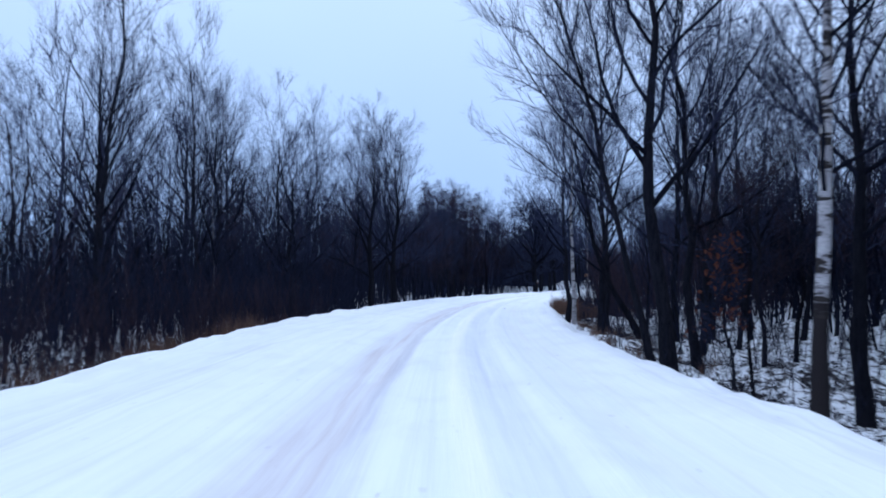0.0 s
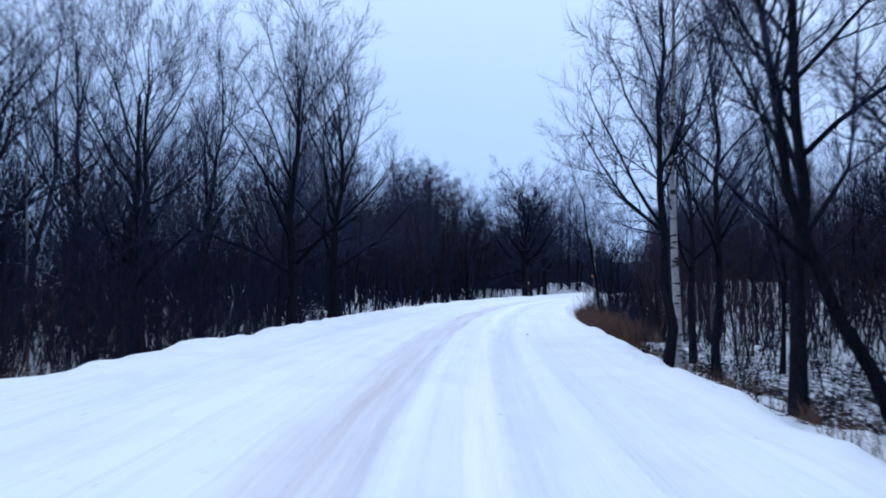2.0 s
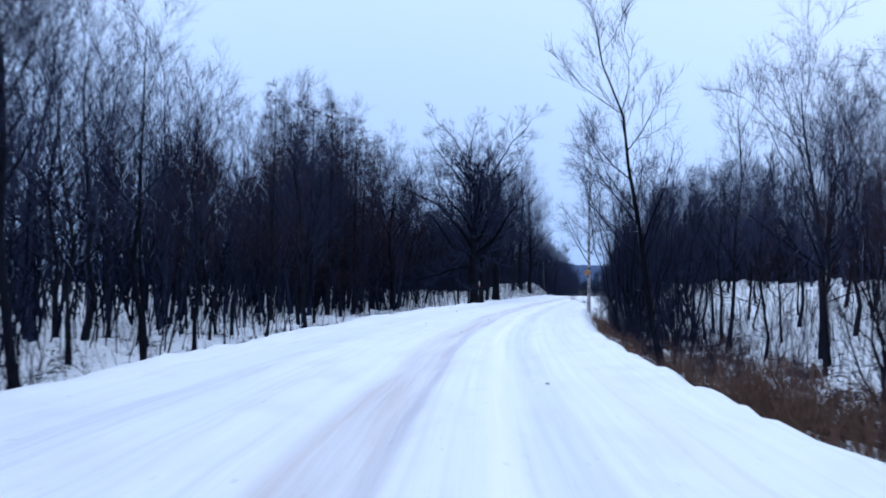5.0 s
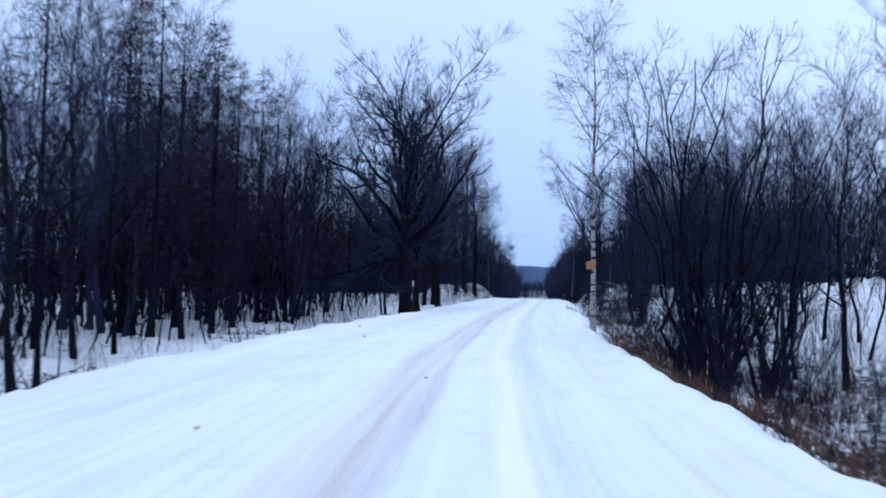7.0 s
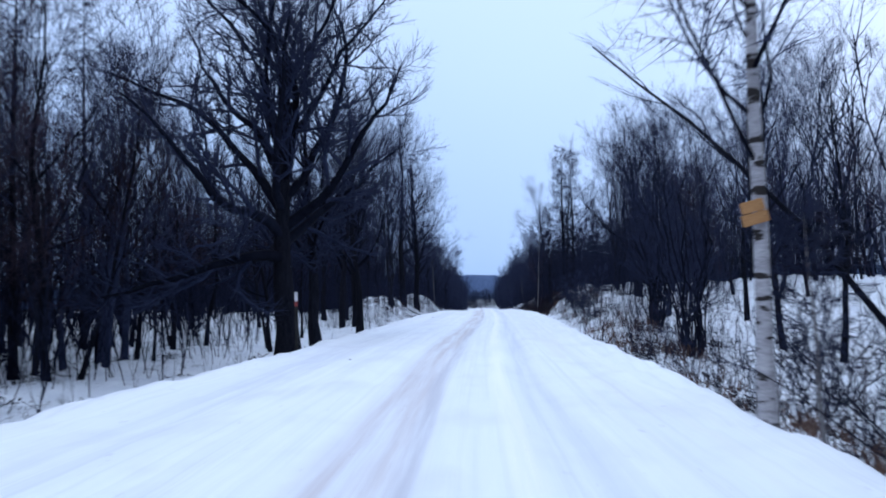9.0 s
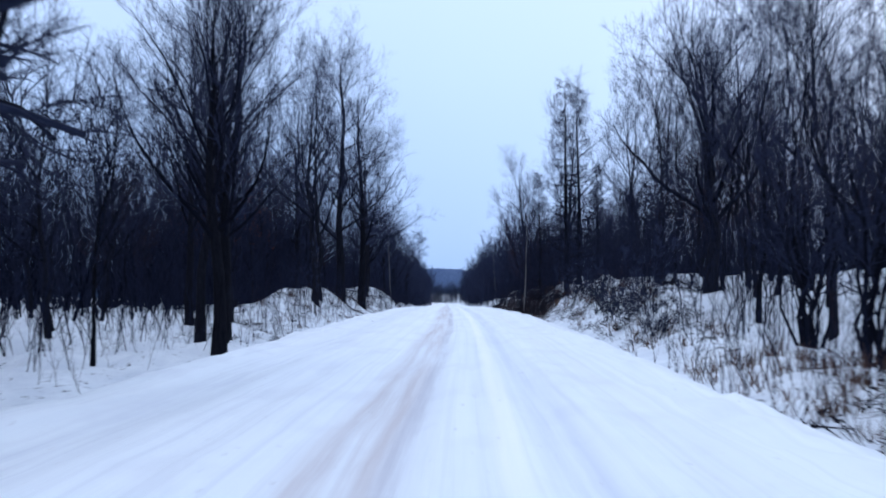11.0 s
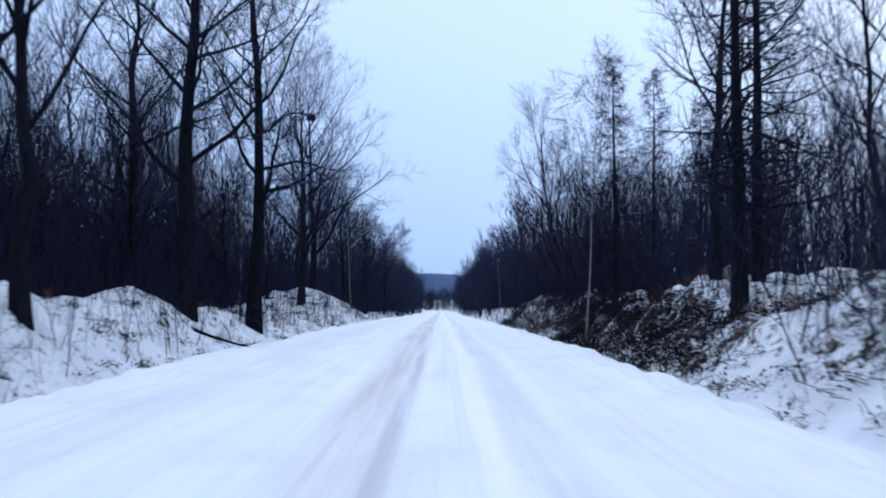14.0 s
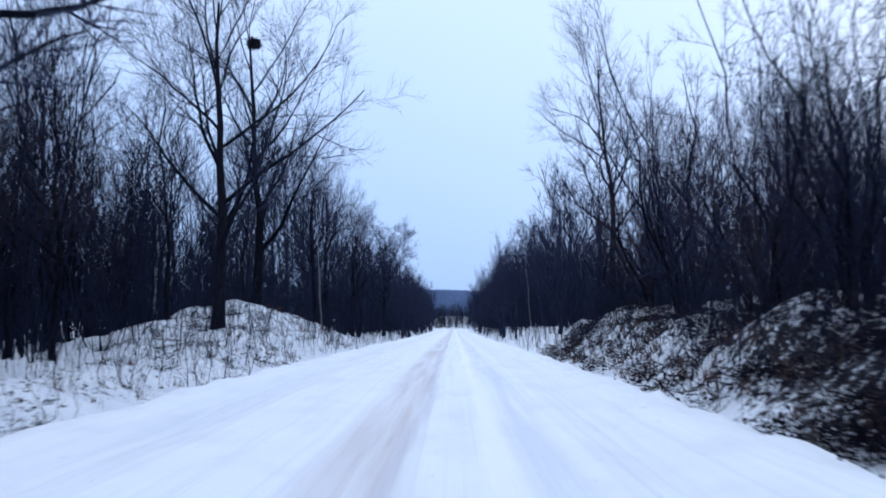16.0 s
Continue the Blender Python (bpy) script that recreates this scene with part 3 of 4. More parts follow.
        L3 = sprout(rng, *L2, 5, (0.1, 1.0), H * 0.088, 40, 0.3, 2, 0.7, 0.12, 0.5, 0.0095)
    else:  # faint, far down the road
        P0, R0 = stem(rng, H * 0.72, r, 4, 0.1, tip=0.2)
        L1 = sprout(rng, P0, R0, 12, (0.15, 0.98), H * 0.4, 54, 0.5, 3, 0.5, 0.12, 0.3, 0.03, shape=0.3, top=20)
        L2 = sprout(rng, *L1, 8, (0.15, 1.0), H * 0.16, 42, 0.4, 2, 0.6, 0.12, 0.4, 0.022)
        L3 = sprout(rng, *L2, 2, (0.15, 1.0), H * 0.095, 42, 0.3, 2, 0.7, 0.12, 0.4, 0.021)
    return (P0, R0), L1, L2, L3, L4


def tree(name, label, H, r, style, seed, bark=None, fine=None, apart=False, lean=(0, 0), rising=False, group="forest trees"):
    """A bare tree: stem, limbs and twigs under one empty. apart: each limb is a part of its own. rising: a leaning stem that turns upright."""
    rng = np.random.default_rng(seed)
    (P0, R0), L1, L2, L3, L4 = tree_parts(rng, H, r, style)
    levels = [l for l in (L2, L3, L4) if l]
    for l in (P0, L1[0], *(q[0] for q in levels)):
        if rising:
            bow = 3.2 * (1 - np.exp(-np.maximum(l[..., 2], 0) / 3.2))
        else:
            bow = l[..., 2] * (0.55 + 0.45 * l[..., 2] / H) if max(map(abs, lean)) > 0.5 else l[..., 2]
        l[..., 0] += lean[0] * bow
        l[..., 1] += lean[1] * bow
    e = thing(name, label, "tree", group)
    if apart:
        part("trunk", solid("trunk", *tubes(P0, R0, 10)), bark or BARK, e)
        for i in range(len(L1[0])):
            part("limb", solid("limb", *tubes(L1[0][i:i + 1], L1[1][i:i + 1], 5)), LIMB, e)
    elif bark:  # dark limbs on a pale stem
        part("trunk", solid("trunk", *tubes(P0, R0, 9)), bark, e)
        levels = [L1] + levels
    else:  # limbs grow out of the trunk as one piece of wood
        part("trunk", solid("trunk", *join(tubes(P0, R0, 8), tubes(*L1, 4))), BARK, e)
    part("crown", solid("crown", *join(*(twig(*l) for l in levels))), fine or HAZED_TWIG, e, "dense fine bare twigs")
    return e


def shrub(name, label, H, stems, spread, seed, fine=None, low=0.15, dense=6, group="roadside shrubs"):
    """Many stems from one root, with twigs."""
    rng = np.random.default_rng(seed)
    e = thing(name, label, "shrub", group)
    twigs = []
    for i in range(stems):
        a = 6.283 * (i + rng.random()) / stems
        k = spread * rng.uniform(0.3, 1.1)
        P, R = stem(rng, H * rng.uniform(0.55, 1.0), 0.042 * H / 7 * rng.uniform(0.6, 1.25), 9, 0.24, (k * math.cos(a), k * math.sin(a)), 0.2, 1.2)
        P[0, :, 0] += 0.15 * math.cos(a)
        P[0, :, 1] += 0.15 * math.sin(a)
        part("stem", solid("stem", *tubes(P, R, 5)), LIMB, e)
        A = sprout(rng, P, R, dense + 1, (low, 1.0), H * 0.25, 46, 0.4, 5, 0.5, 0.2, 0.3, 0.0075)
        B = sprout(rng, *A, 6, (0.15, 1.0), H * 0.11, 40, 0.3, 3, 0.6, 0.18, 0.4, 0.0055)
        C = sprout(rng, *B, 5, (0.1, 1.0), H * 0.06, 40, 0.2, 2, 0.7, 0.14, 0.5, 0.004)
        twigs += [twig(*A), twig(*B), twig(*C)]
    part("crown", solid("crown", *join(*twigs)), fine or HAZED_TWIG, e, "fine upright twigs")
    return e


def leaves(rng, anchors, count, size):
    """Curled withered leaves hung near given points, each a folded blade."""
    k = rng.integers(0, len(anchors), count)
    c = anchors[k] + rng.normal(0, 0.09, (count, 3))
    u = unit(rng.normal(0, 1, (count, 3)))
    w = unit(np.cross(u, rng.normal(0, 1, (count, 3))))
    n = np.cross(u, w)
    L = size * rng.uniform(0.6, 1.2, (count, 1))
    v = np.stack([c, c + u * L * 0.5 + w * L * 0.32 + n * L * 0.12, c + u * L, c + u * L * 0.5 - w * L * 0.32 + n * L * 0.12], 1).reshape(-1, 3)
    return v, np.arange(count * 4).reshape(count, 4)


def spot(s, d, sink=0.0):
    x, y = plan(s, d)
    return float(x), float(y), float(ground_z(s, d)) - sink


def plant(ob, s, d, turn=0.0, size=1.0, sink=0.05):
    ob.matrix_world = pose(*spot(s, d, sink), 0, 0, turn) @ Matrix.Scale(size, 4)
    return ob


TAKEN = []
# s, d, height, stem radius, style, turn, lean, label
HEROES = (
    (52.7, -6.3, 12.5, 0.2, "broad", 10, (0.0, 0.0), "bare oak with a wide crown at the snowy road's edge"),
    (48.9, -6.8, 12.0, 0.19, "broad", 200, (0.0, 0.01), "bare dark oak beside its twin at the roadside"),
    (43.0, -9.8, 11.0, 0.19, "broad", 40, (0.02, 0.0), "bare crooked tree on the low snowy verge"),
    (39.7, -12.7, 12.5, 0.17, "ash", 80, (0.03, 0.0), "bare forked tree among the forest edge"),
    (47.0, -17.3, 17.0, 0.2, "ash", 130, (0.0, 0.0), "tall bare ash with upswept branches"),
    (46.3, -21.6, 16.0, 0.2, "ash", 260, (0.02, 0.0), "tall bare ash deeper in the wood"),
    (33.0, -14.5, 15.0, 0.18, "ash", 300, (0.02, 0.0), "tall bare ash beside brown brushwood"),
    (19.0, 4.9, 15.0, 0.18, "ash", 20, (0.0, 0.0), "dark bare tree close to the road's snow bank"),
    (21.5, 6.2, 13.0, 0.13, "ash", 150, (0.03, 0.0), "slim dark tree leaning beside a thicker one"),
    (15.5, 7.6, 13.5, 0.15, "ash", 220, (0.0, 0.0), "dark slim tree in the roadside wood"),
    (33.5, 5.2, 14.0, 0.14, "ash", 250, (-0.09, 0.0), "dark bare tree leaning a little towards the road"),
    (18.5, 4.4, 12.5, 0.085, "ash", 30, (-0.24, 0.0), "slim dark tree leaning out over the road"),
    (33.5, 6.9, 10.5, 0.13, "ash", 300, (-0.85, -0.35), "dark tree leaning low over the verge, then upright"),
    (38.5, 4.1, 11.5, 0.12, "ash", 60, (-0.03, 0.0), "slim bare tree beside a birch"),
    (43.0, 6.3, 12.5, 0.13, "ash", 320, (0.0, 0.0), "bare tree at the snowy verge"),
    (76.2, 5.0, 12.5, 0.1, "forest", 90, (-0.16, 0.0), "small bare tree above dry grass"),
    (117.7, -6.5, 15.7, 0.4, "oak", 120, (0.0, 0.0), "great old oak with a broad bare crown"),
    (122.8, -6.6, 13.5, 0.24, "ash", 75, (0.02, 0.0), "dark bare tree just behind the great oak"),
    (111.0, 10.3, 8.8, 0.1, "sparse", 140, (-0.83, 0.25), "dark half-fallen tree arching far over towards the road"),
    (136.0, -7.2, 13.0, 0.2, "ash", 190, (0.03, 0.0), "bare tree with drooping side branches"),
    (143.9, 9.0, 12.5, 0.26, "broad", 15, (0.0, 0.0), "dark bare tree on top of the snowy bank"),
    (146.5, -9.8, 13.5, 0.2, "ash", 100, (0.05, 0.0), "dark bare tree leaning over the bank"),
    (145.5, -11.0, 13.5, 0.17, "ash", 140, (0.02, 0.0), "dark bare tree in a group of three"),
    (138.8, -7.9, 14.0, 0.19, "ash", 60, (0.06, 0.0), "dark forked tree, one of three close together"),
    (139.2, -8.7, 14.0, 0.17, "ash", 230, (-0.03, 0.0), "dark forked tree, one of three close together"),
    (140.9, -8.3, 13.0, 0.14, "ash", 310, (0.08, 0.0), "slim dark tree, one of three close together"),
    (155.0, -7.45, 3.6, 0.03, "sparse", 170, (0.06, 0.0), "thin dark sapling at the foot of a snow mound"),
    (160.0, -8.1, 14.5, 0.17, "ash", 210, (0.03, 0.0), "dark bare tree beside its twin on a snow mound"),
    (158.5, -8.1, 14.5, 0.18, "ash", 120, (-0.03, 0.0), "dark bare tree beside its twin on a snow mound"),
    (170.7, -8.2, 18.0, 0.3, "tall", 250, (0.0, 0.0), "tall thick oak at the edge of the wood"),
    (176.5, -7.35, 17.5, 0.28, "tall", 290, (0.0, 0.0), "tall thick bare oak above the bank"),
    (177.2, -12.5, 17.0, 0.27, "tall", 330, (0.0, 0.0), "tall dark tree behind the roadside oaks"),
    (192.0, -12.5, 13.0, 0.12, "ash", 10, (0.02, 0.0), "bare tree with upswept twigs"),
    (164.5, -16.0, 15.0, 0.2, "ash", 25, (0.0, 0.0), "tall bare tree behind the snow mound"),
    (197.4, -9.0, 17.0, 0.23, "broad", 50, (0.0, 0.0), "broad bare tree on the second snow mound"),
    (206.6, -9.8, 18.5, 0.25, "broad", 95, (0.0, 0.0), "tall pale-stemmed tree on the second snow mound"),
    (217.3, -8.4, 12.0, 0.18, "ash", 120, (0.0, 0.0), "bare roadside tree beyond the mound"),
    (260.6, -8.0, 13.0, 0.2, "oak", 160, (0.0, 0.0), "bare round-crowned tree far along the road"),
    (226.0, -9.2, 13.0, 0.17, "broad", 65, (0.0, 0.0), "bare roadside tree with a rounded crown far along the road"),
    (238.0, -8.8, 12.5, 0.16, "broad", 165, (0.0, 0.0), "bare roadside tree with a rounded crown far along the road"),
    (249.0, -9.5, 12.5, 0.16, "ash", 265, (0.0, 0.0), "bare roadside tree with a rounded crown far along the road"),
    (210.4, 8.2, 17.5, 0.2, "ash", 200, (0.0, 0.0), "tall slender bare tree standing above the willows"),
    (50.5, -13.0, 15.0, 0.17, "ash", 70, (0.0, 0.0), "tall bare tree with a rounded crown of fine twigs"),
    (56.5, -13.5, 15.5, 0.17, "ash", 190, (0.0, 0.0), "tall bare tree with a rounded crown of fine twigs"),
    (60.0, -11.0, 14.0, 0.16, "ash", 280, (0.0, 0.0), "bare tree with a rounded crown at the forest edge"),
    (54.0, -17.5, 16.5, 0.18, "ash", 340, (0.0, 0.0), "tall bare tree with a rounded crown of fine twigs"),
    (47.5, 6.6, 11.5, 0.13, "ash", 200, (0.0, 0.0), "bare dark tree above the roadside brush"),
    (32.5, 7.8, 13.0, 0.15, "ash", 10, (0.0, 0.0), "dark bare tree in the roadside wood"),
    (38.0, 10.3, 13.5, 0.23, "broad", 100, (0.0, 0.0), "dark bare tree in the roadside wood"),
    (165.9, 6.8, 13.0, 0.14, "ash", 240, (0.0, 0.0), "dark bare tree on the cut bank"),
)
for i, (s, d, H, r, style, turn, lean, label) in enumerate(HEROES):
    t = tree("oak_tree" if style == "oak" else "tree", label, H, r, style, 1030 if r == 0.4 else 100 + i, apart=s < 215, lean=lean, rising="upright" in label, group="roadside trees")
    plant(t, s, d, turn if max(map(abs, lean)) < 0.15 else 0)
    TAKEN.append((s, d, 1.6))

for i, (s, d, H, r, lean, label) in enumerate((
        (99.9, 3.05, 11.5, 0.106, (0.0, 0.0), "white birch with dark bark bands by the road"),
        (12.9, 5.65, 13.0, 0.125, (0.0, 0.0), "white-barked birch in the dark roadside wood"),
        (39.2, 4.5, 11.5, 0.1, (0.0, 0.0), "slim pale birch at the verge"),
        (47.6, -15.7, 9.0, 0.06, (0.12, 0.0), "thin pale birch leaning in the wood"),
        (172.0, 4.5, 9.5, 0.04, (-0.06, 0.0), "thin white birch stem on the bank"),
        (213.0, -7.5, 8.0, 0.05, (0.04, 0.0), "thin white birch stem far along the road"),
        (85.4, 12.6, 9.0, 0.07, (0.0, 0.0), "thin pale birch among reddish brush"),
        (240.0, 6.5, 9.0, 0.06, (-0.1, 0.0), "thin leaning birch beside the road"),
        (210.0, -15.7, 13.0, 0.13, (0.0, 0.0), "pale birch stem behind the snow mound"),
        (100.3, 3.8, 2.9, 0.035, (-0.03, 0.0), "short dead pale birch stem beside a taller birch"))):
    t = tree("birch_tree", label, H, r, "birch", 300 + i, BIRCH_OLD if i == 1 else BIRCH if i in (0, 2, 8) else PALE, apart=i in (0, 1), lean=lean, group="birches")
    plant(t, s, d, 40 * i)
    TAKEN.append((s, d, 1.2))

for i, (s, d, H, r) in enumerate(((162.4, 6.2, 13.0, 0.17), (163.9, 7.2, 12.5, 0.15), (174.0, 5.9, 9.4, 0.11), (175.0, 7.5, 9.0, 0.1), (177.5, 10.8, 10.0, 0.11), (184.0, 12.0, 9.5, 0.11), (104.0, -10.0, 13.5, 0.14), (106.0, -12.5, 14.0, 0.14), (108.5, -10.8, 13.0, 0.13), (107.0, -15.5, 14.0, 0.14), (112.5, -14.2, 14.0, 0.14), (115.0, -16.5, 14.5, 0.14), (118.0, -14.8, 14.0, 0.14), (121.0, -17.0, 14.5, 0.14), (101.0, -12.0, 13.5, 0.14), (98.0, -9.8, 13.0, 0.13), (95.0, -12.2, 13.5, 0.13), (103.0, -13.5, 15.0, 0.14), (110.0, -12.6, 15.0, 0.14), (116.0, -12.2, 14.5, 0.14), (109.5, -17.5, 15.5, 0.14), (124.0, -14.0, 15.0, 0.14))):
    t = tree("larch_tree", "bare larch with short level branches and dense twigs", H, r, "larch", 330 + i, fine=RUSTY if d < 0 else None, group="larches")
    d = d - 2.5 if d < 0 else d
    plant(t, s, d, 57 * i)
    TAKEN.append((s, d, 1.5))


def free(s, d, gap):
    return all((s - a) ** 2 + (d - b) ** 2 > max(gap, g) ** 2 for a, b, g in TAKEN)


# the wood: a few shapes of tree, set out at random on both sides
SHAPES = []
for i, (H, r, style, fine) in enumerate(((13, 0.1, "open", None), (14, 0.11, "forest", None), (11, 0.075, "forest", RUSTY), (12.5, 0.085, "open", None), (14, 0.12, "open", None), (9.5, 0.065, "open", RUSTY), (13.5, 0.09, "open", None))):
    t = tree("tree", "bare dark deciduous tree in the wood", H, r, style, 400 + i, fine=fine, apart=True)
    SHAPES.append(t)
rng = random.Random(11)
first = set()
ZONES = (  # s0, s1, d0, d1, count, gap, smallest, largest
    (2, 60, -22, -10.5, 38, 2.1, 0.8, 1.15),
    (60, 90, -17, -8.4, 26, 1.7, 0.75, 1.05),
    (90, 112, -20, -12, 11, 1.8, 0.75, 1.05),
    (108, 130, -24, -12, 34, 1.6, 0.9, 1.15),
    (160, 185, -18, -10, 6, 1.6, 0.8, 1.05),
    (124, 135, -18, -8.0, 6, 1.8, 0.7, 0.95),
    (135, 150, -20, -11, 5, 1.9, 0.7, 0.9),
    (150, 180, -21, -11.5, 9, 2.0, 0.7, 1.0),
    (180, 216, -22, -10.5, 26, 1.8, 0.8, 1.15),
    (4, 30, 7.5, 17, 20, 2.0, 0.75, 1.1),
    (30, 46, 9, 17, 6, 2.2, 0.7, 1.0),
    (8, 30, 6.6, 14, 5, 1.4, 0.65, 0.95),
    (30, 46, 8.5, 14, 3, 2.0, 0.8, 1.0),
    (44, 62, 8.0, 20, 10, 2.0, 0.45, 0.65),
    (62, 135, 8.5, 20, 32, 2.2, 0.65, 0.95),
    (74, 104, 9.5, 22, 18, 1.6, 0.7, 1.0),
    (137, 152, 9.5, 16, 7, 1.3, 0.9, 1.1),
    (135, 166, 8.5, 18, 27, 1.8, 0.8, 1.12),
    (176, 215, 10, 20, 20, 2.0, 0.65, 0.9),
)
count = 0
for s0, s1, d0, d1, number, gap, lo, hi in ZONES:
    made = tries = 0
    while made < number and tries < 4000:
        tries += 1
        s, d = rng.uniform(s0, s1), rng.uniform(d0, d1)
        if not free(s, d, gap):
            continue
        k = rng.randrange(len(SHAPES))
        if k in first:
            t = copy_thing(SHAPES[k], Matrix())
        else:
            t = SHAPES[k]
            first.add(k)
        t.matrix_world = pose(*spot(s, d, 0.05), rng.gauss(0, 2.5), rng.gauss(0, 2.5), rng.uniform(0, 360)) @ Matrix.Scale(rng.uniform(lo, hi), 4)
        TAKEN.append((s, d, gap))
        made += 1


def scatter(name, pieces, places, mat, label, category):
    """Many copies of a few shapes, too many to count, joined into one mesh."""
    vs, fs, k = [], [], 0
    for n, (x, y, z, turn, size, tall) in enumerate(places):
        v, f = pieces[n % len(pieces)]
        c, q = math.cos(turn), math.sin(turn)
        w = np.column_stack([(v[:, 0] * c - v[:, 1] * q) * size + x, (v[:, 0] * q + v[:, 1] * c) * size + y, v[:, 2] * size * tall + z])
        vs.append(w)
        fs.append(f + k)
        k += len(v)
    ob = new(name, solid(name, np.concatenate(vs), np.concatenate(fs)))
    ob.data.materials.append(mat)
    return tagged(ob, label, category, kind="stuff")


def places(rnd, number, s0, s1, d0, d1, lo, hi, keep=0.0, sink=0.1):
    out = []
    for _ in range(number * 3):
        if len(out) == number:
            break
        s, d = rnd.uniform(s0, s1), rnd.uniform(d0, d1)
        if keep and not free(s, d, 0.3):
            continue
        out.append((*spot(s, d, sink), rnd.uniform(0, 6.28), rnd.uniform(lo, hi), rnd.uniform(0.85, 1.15)))
    return out


# far woods, behind the first rows and down the road
def woods(style, seed, number, r):
    out = []
    for i in range(number):
        (P0, R0), L1, L2, L3, _ = tree_parts(np.random.default_rng(seed + i), 13, r, style)
        out.append(join(tubes(P0, R0, 5), twig(*L1), twig(*L2), twig(*L3)))
    return out


rng = random.Random(21)
# the rows at s below 0 are unseen, added to hold light off the snow
scatter("inner_woods", woods("light", 500, 5, 0.13), places(rng, 62, -5, 215, -38, -18, 0.9, 1.15) + places(rng, 40, -50, -2, -24, -8.5, 0.85, 1.15) + places(rng, 40, -50, -2, 7.5, 24, 0.85, 1.15) + places(rng, 24, 68, 122, -24, -13, 0.9, 1.1) + places(rng, 34, -5, 60, 17, 36, 0.8, 1.1) + places(rng, 44, 60, 135, 20, 40, 0.7, 0.95) + places(rng, 34, 135, 215, 18, 36, 0.75, 1.0), HAZED_TWIG, "dense bare winter woods behind the first trees, with unseen woods added behind the start", "forest")
far = places(rng, 60, 212, 330, -26, -10.5, 0.7, 1.0) + places(rng, 50, 330, 440, -26, -8.0, 0.8, 1.1) + places(rng, 34, 270, 430, -8.4, -6.3, 0.55, 0.95)
far += places(rng, 80, 208, 330, 6.2, 24, 0.65, 1.0) + places(rng, 50, 330, 440, 6.2, 26, 0.8, 1.1) + places(rng, 34, 240, 430, 4.5, 6.4, 0.5, 0.9) + places(rng, 26, 428, 500, -4, 50, 0.5, 0.75)
far += places(rng, 22, 214, 300, -13, -9.6, 0.8, 1.05) + places(rng, 30, 300, 430, -13, -8.6, 1.0, 1.2) + places(rng, 30, 214, 300, 6.6, 12, 0.75, 1.0) + places(rng, 30, 300, 430, 6.6, 12, 0.9, 1.1)
scatter("far_woods", woods("faint", 520, 5, 0.15), far, HAZED_TWIG, "dense bare winter woods in the distance", "forest")

# undergrowth: thin upright saplings and brush
brush = []
for i in range(10):
    g = np.random.default_rng(600 + i)
    P0, R0 = stem(g, 3.4, 0.016, 4, 0.24, (g.normal(0, 0.2), g.normal(0, 0.2)), 0.3, 1.1)
    A = sprout(g, P0, R0, 9, (0.12, 1.0), 1.4, 26, 0.4, 2, 0.6, 0.12, 0.4, 0.0095)
    B = sprout(g, *A, 1, (0.3, 0.8), 0.8, 30, 0.3, 2, 0.7, 0.12, 0.5, 0.008)
    brush.append(join(tubes(P0, R0, 3), twig(*A), twig(*B)))
poles = []
for i in range(8):
    g = np.random.default_rng(630 + i)
    P0, R0 = stem(g, 4.6, 0.021, 4, 0.2, (g.normal(0, 0.14), g.normal(0, 0.14)), 0.35, 1.1)
    A = sprout(g, P0, R0, 10, (0.08 + 0.03 * i, 1.0), 1.4, 38, 0.4, 2, 0.6, 0.12, 0.4, 0.009)
    B = sprout(g, *A, 2, (0.2, 0.8), 0.8, 34, 0.3, 2, 0.7, 0.12, 0.5, 0.008)
    poles.append(join(tubes(P0, R0, 3), twig(*A), twig(*B)))
rng = random.Random(31)
low = []
low += places(rng, 950, 4, 62, -26, -8.4, 0.35, 1.4) + places(rng, 320, 36, 66, -15, -8.2, 0.3, 0.9)
low += places(rng, 700, -5, 62, -12, -7.4, 0.35, 1.0)
low += places(rng, 600, 135, 215, -26, -10.5, 0.5, 1.7)
low += places(rng, 300, 215, 330, -18, -8, 0.5, 1.6) + places(rng, 260, 206, 340, -8.2, -6.0, 0.25, 0.9) + places(rng, 260, 206, 340, 4.0, 6.4, 0.25, 0.9)
low += places(rng, 600, 2, 60, 6.6, 20, 0.3, 1.4)
low += places(rng, 600, 135, 215, 8.0, 24, 0.4, 1.7)
low += places(rng, 300, 208, 330, 6, 16, 0.9, 2.2)
low += places(rng, 600, 173, 207, 4.4, 9.5, 0.2, 0.65) + places(rng, 200, 140, 166, 5.0, 9.5, 0.15, 0.4) + places(rng, 420, 64, 132, 3.7, 7.0, 0.25, 0.6) + places(rng, 320, 78, 112, 6.5, 16, 0.2, 0.7) + places(rng, 220, 18, 64, 4.6, 7.0, 0.2, 0.5)
low += places(rng, 220, 300, 440, -15, -7.3, 1.2, 2.6) + places(rng, 200, 300, 440, 4.8, 13, 1.2, 2.6) + places(rng, 160, 214, 300, -10, -7.0, 0.5, 1.4) + places(rng, 140, 210, 300, 4.9, 8, 0.5, 1.4)
low += places(rng, 260, 60, 134, -15, -7.6, 0.12, 0.4)
low += places(rng, 80, 88, 100, 4.8, 9, 0.3, 0.9)
bank = places(rng, 520, 186, 218, -14, -6.4, 0.12, 0.6) + places(rng, 420, 133, 186, 5.0, 9.5, 0.2, 0.95) + places(rng, 120, 172, 182, 4.6, 9.0, 0.15, 0.5) + places(rng, 620, 150, 218, -24, -11.5, 0.9, 2.0) + places(rng, 560, 136, 176, -12.5, -7.0, 0.12, 0.55)
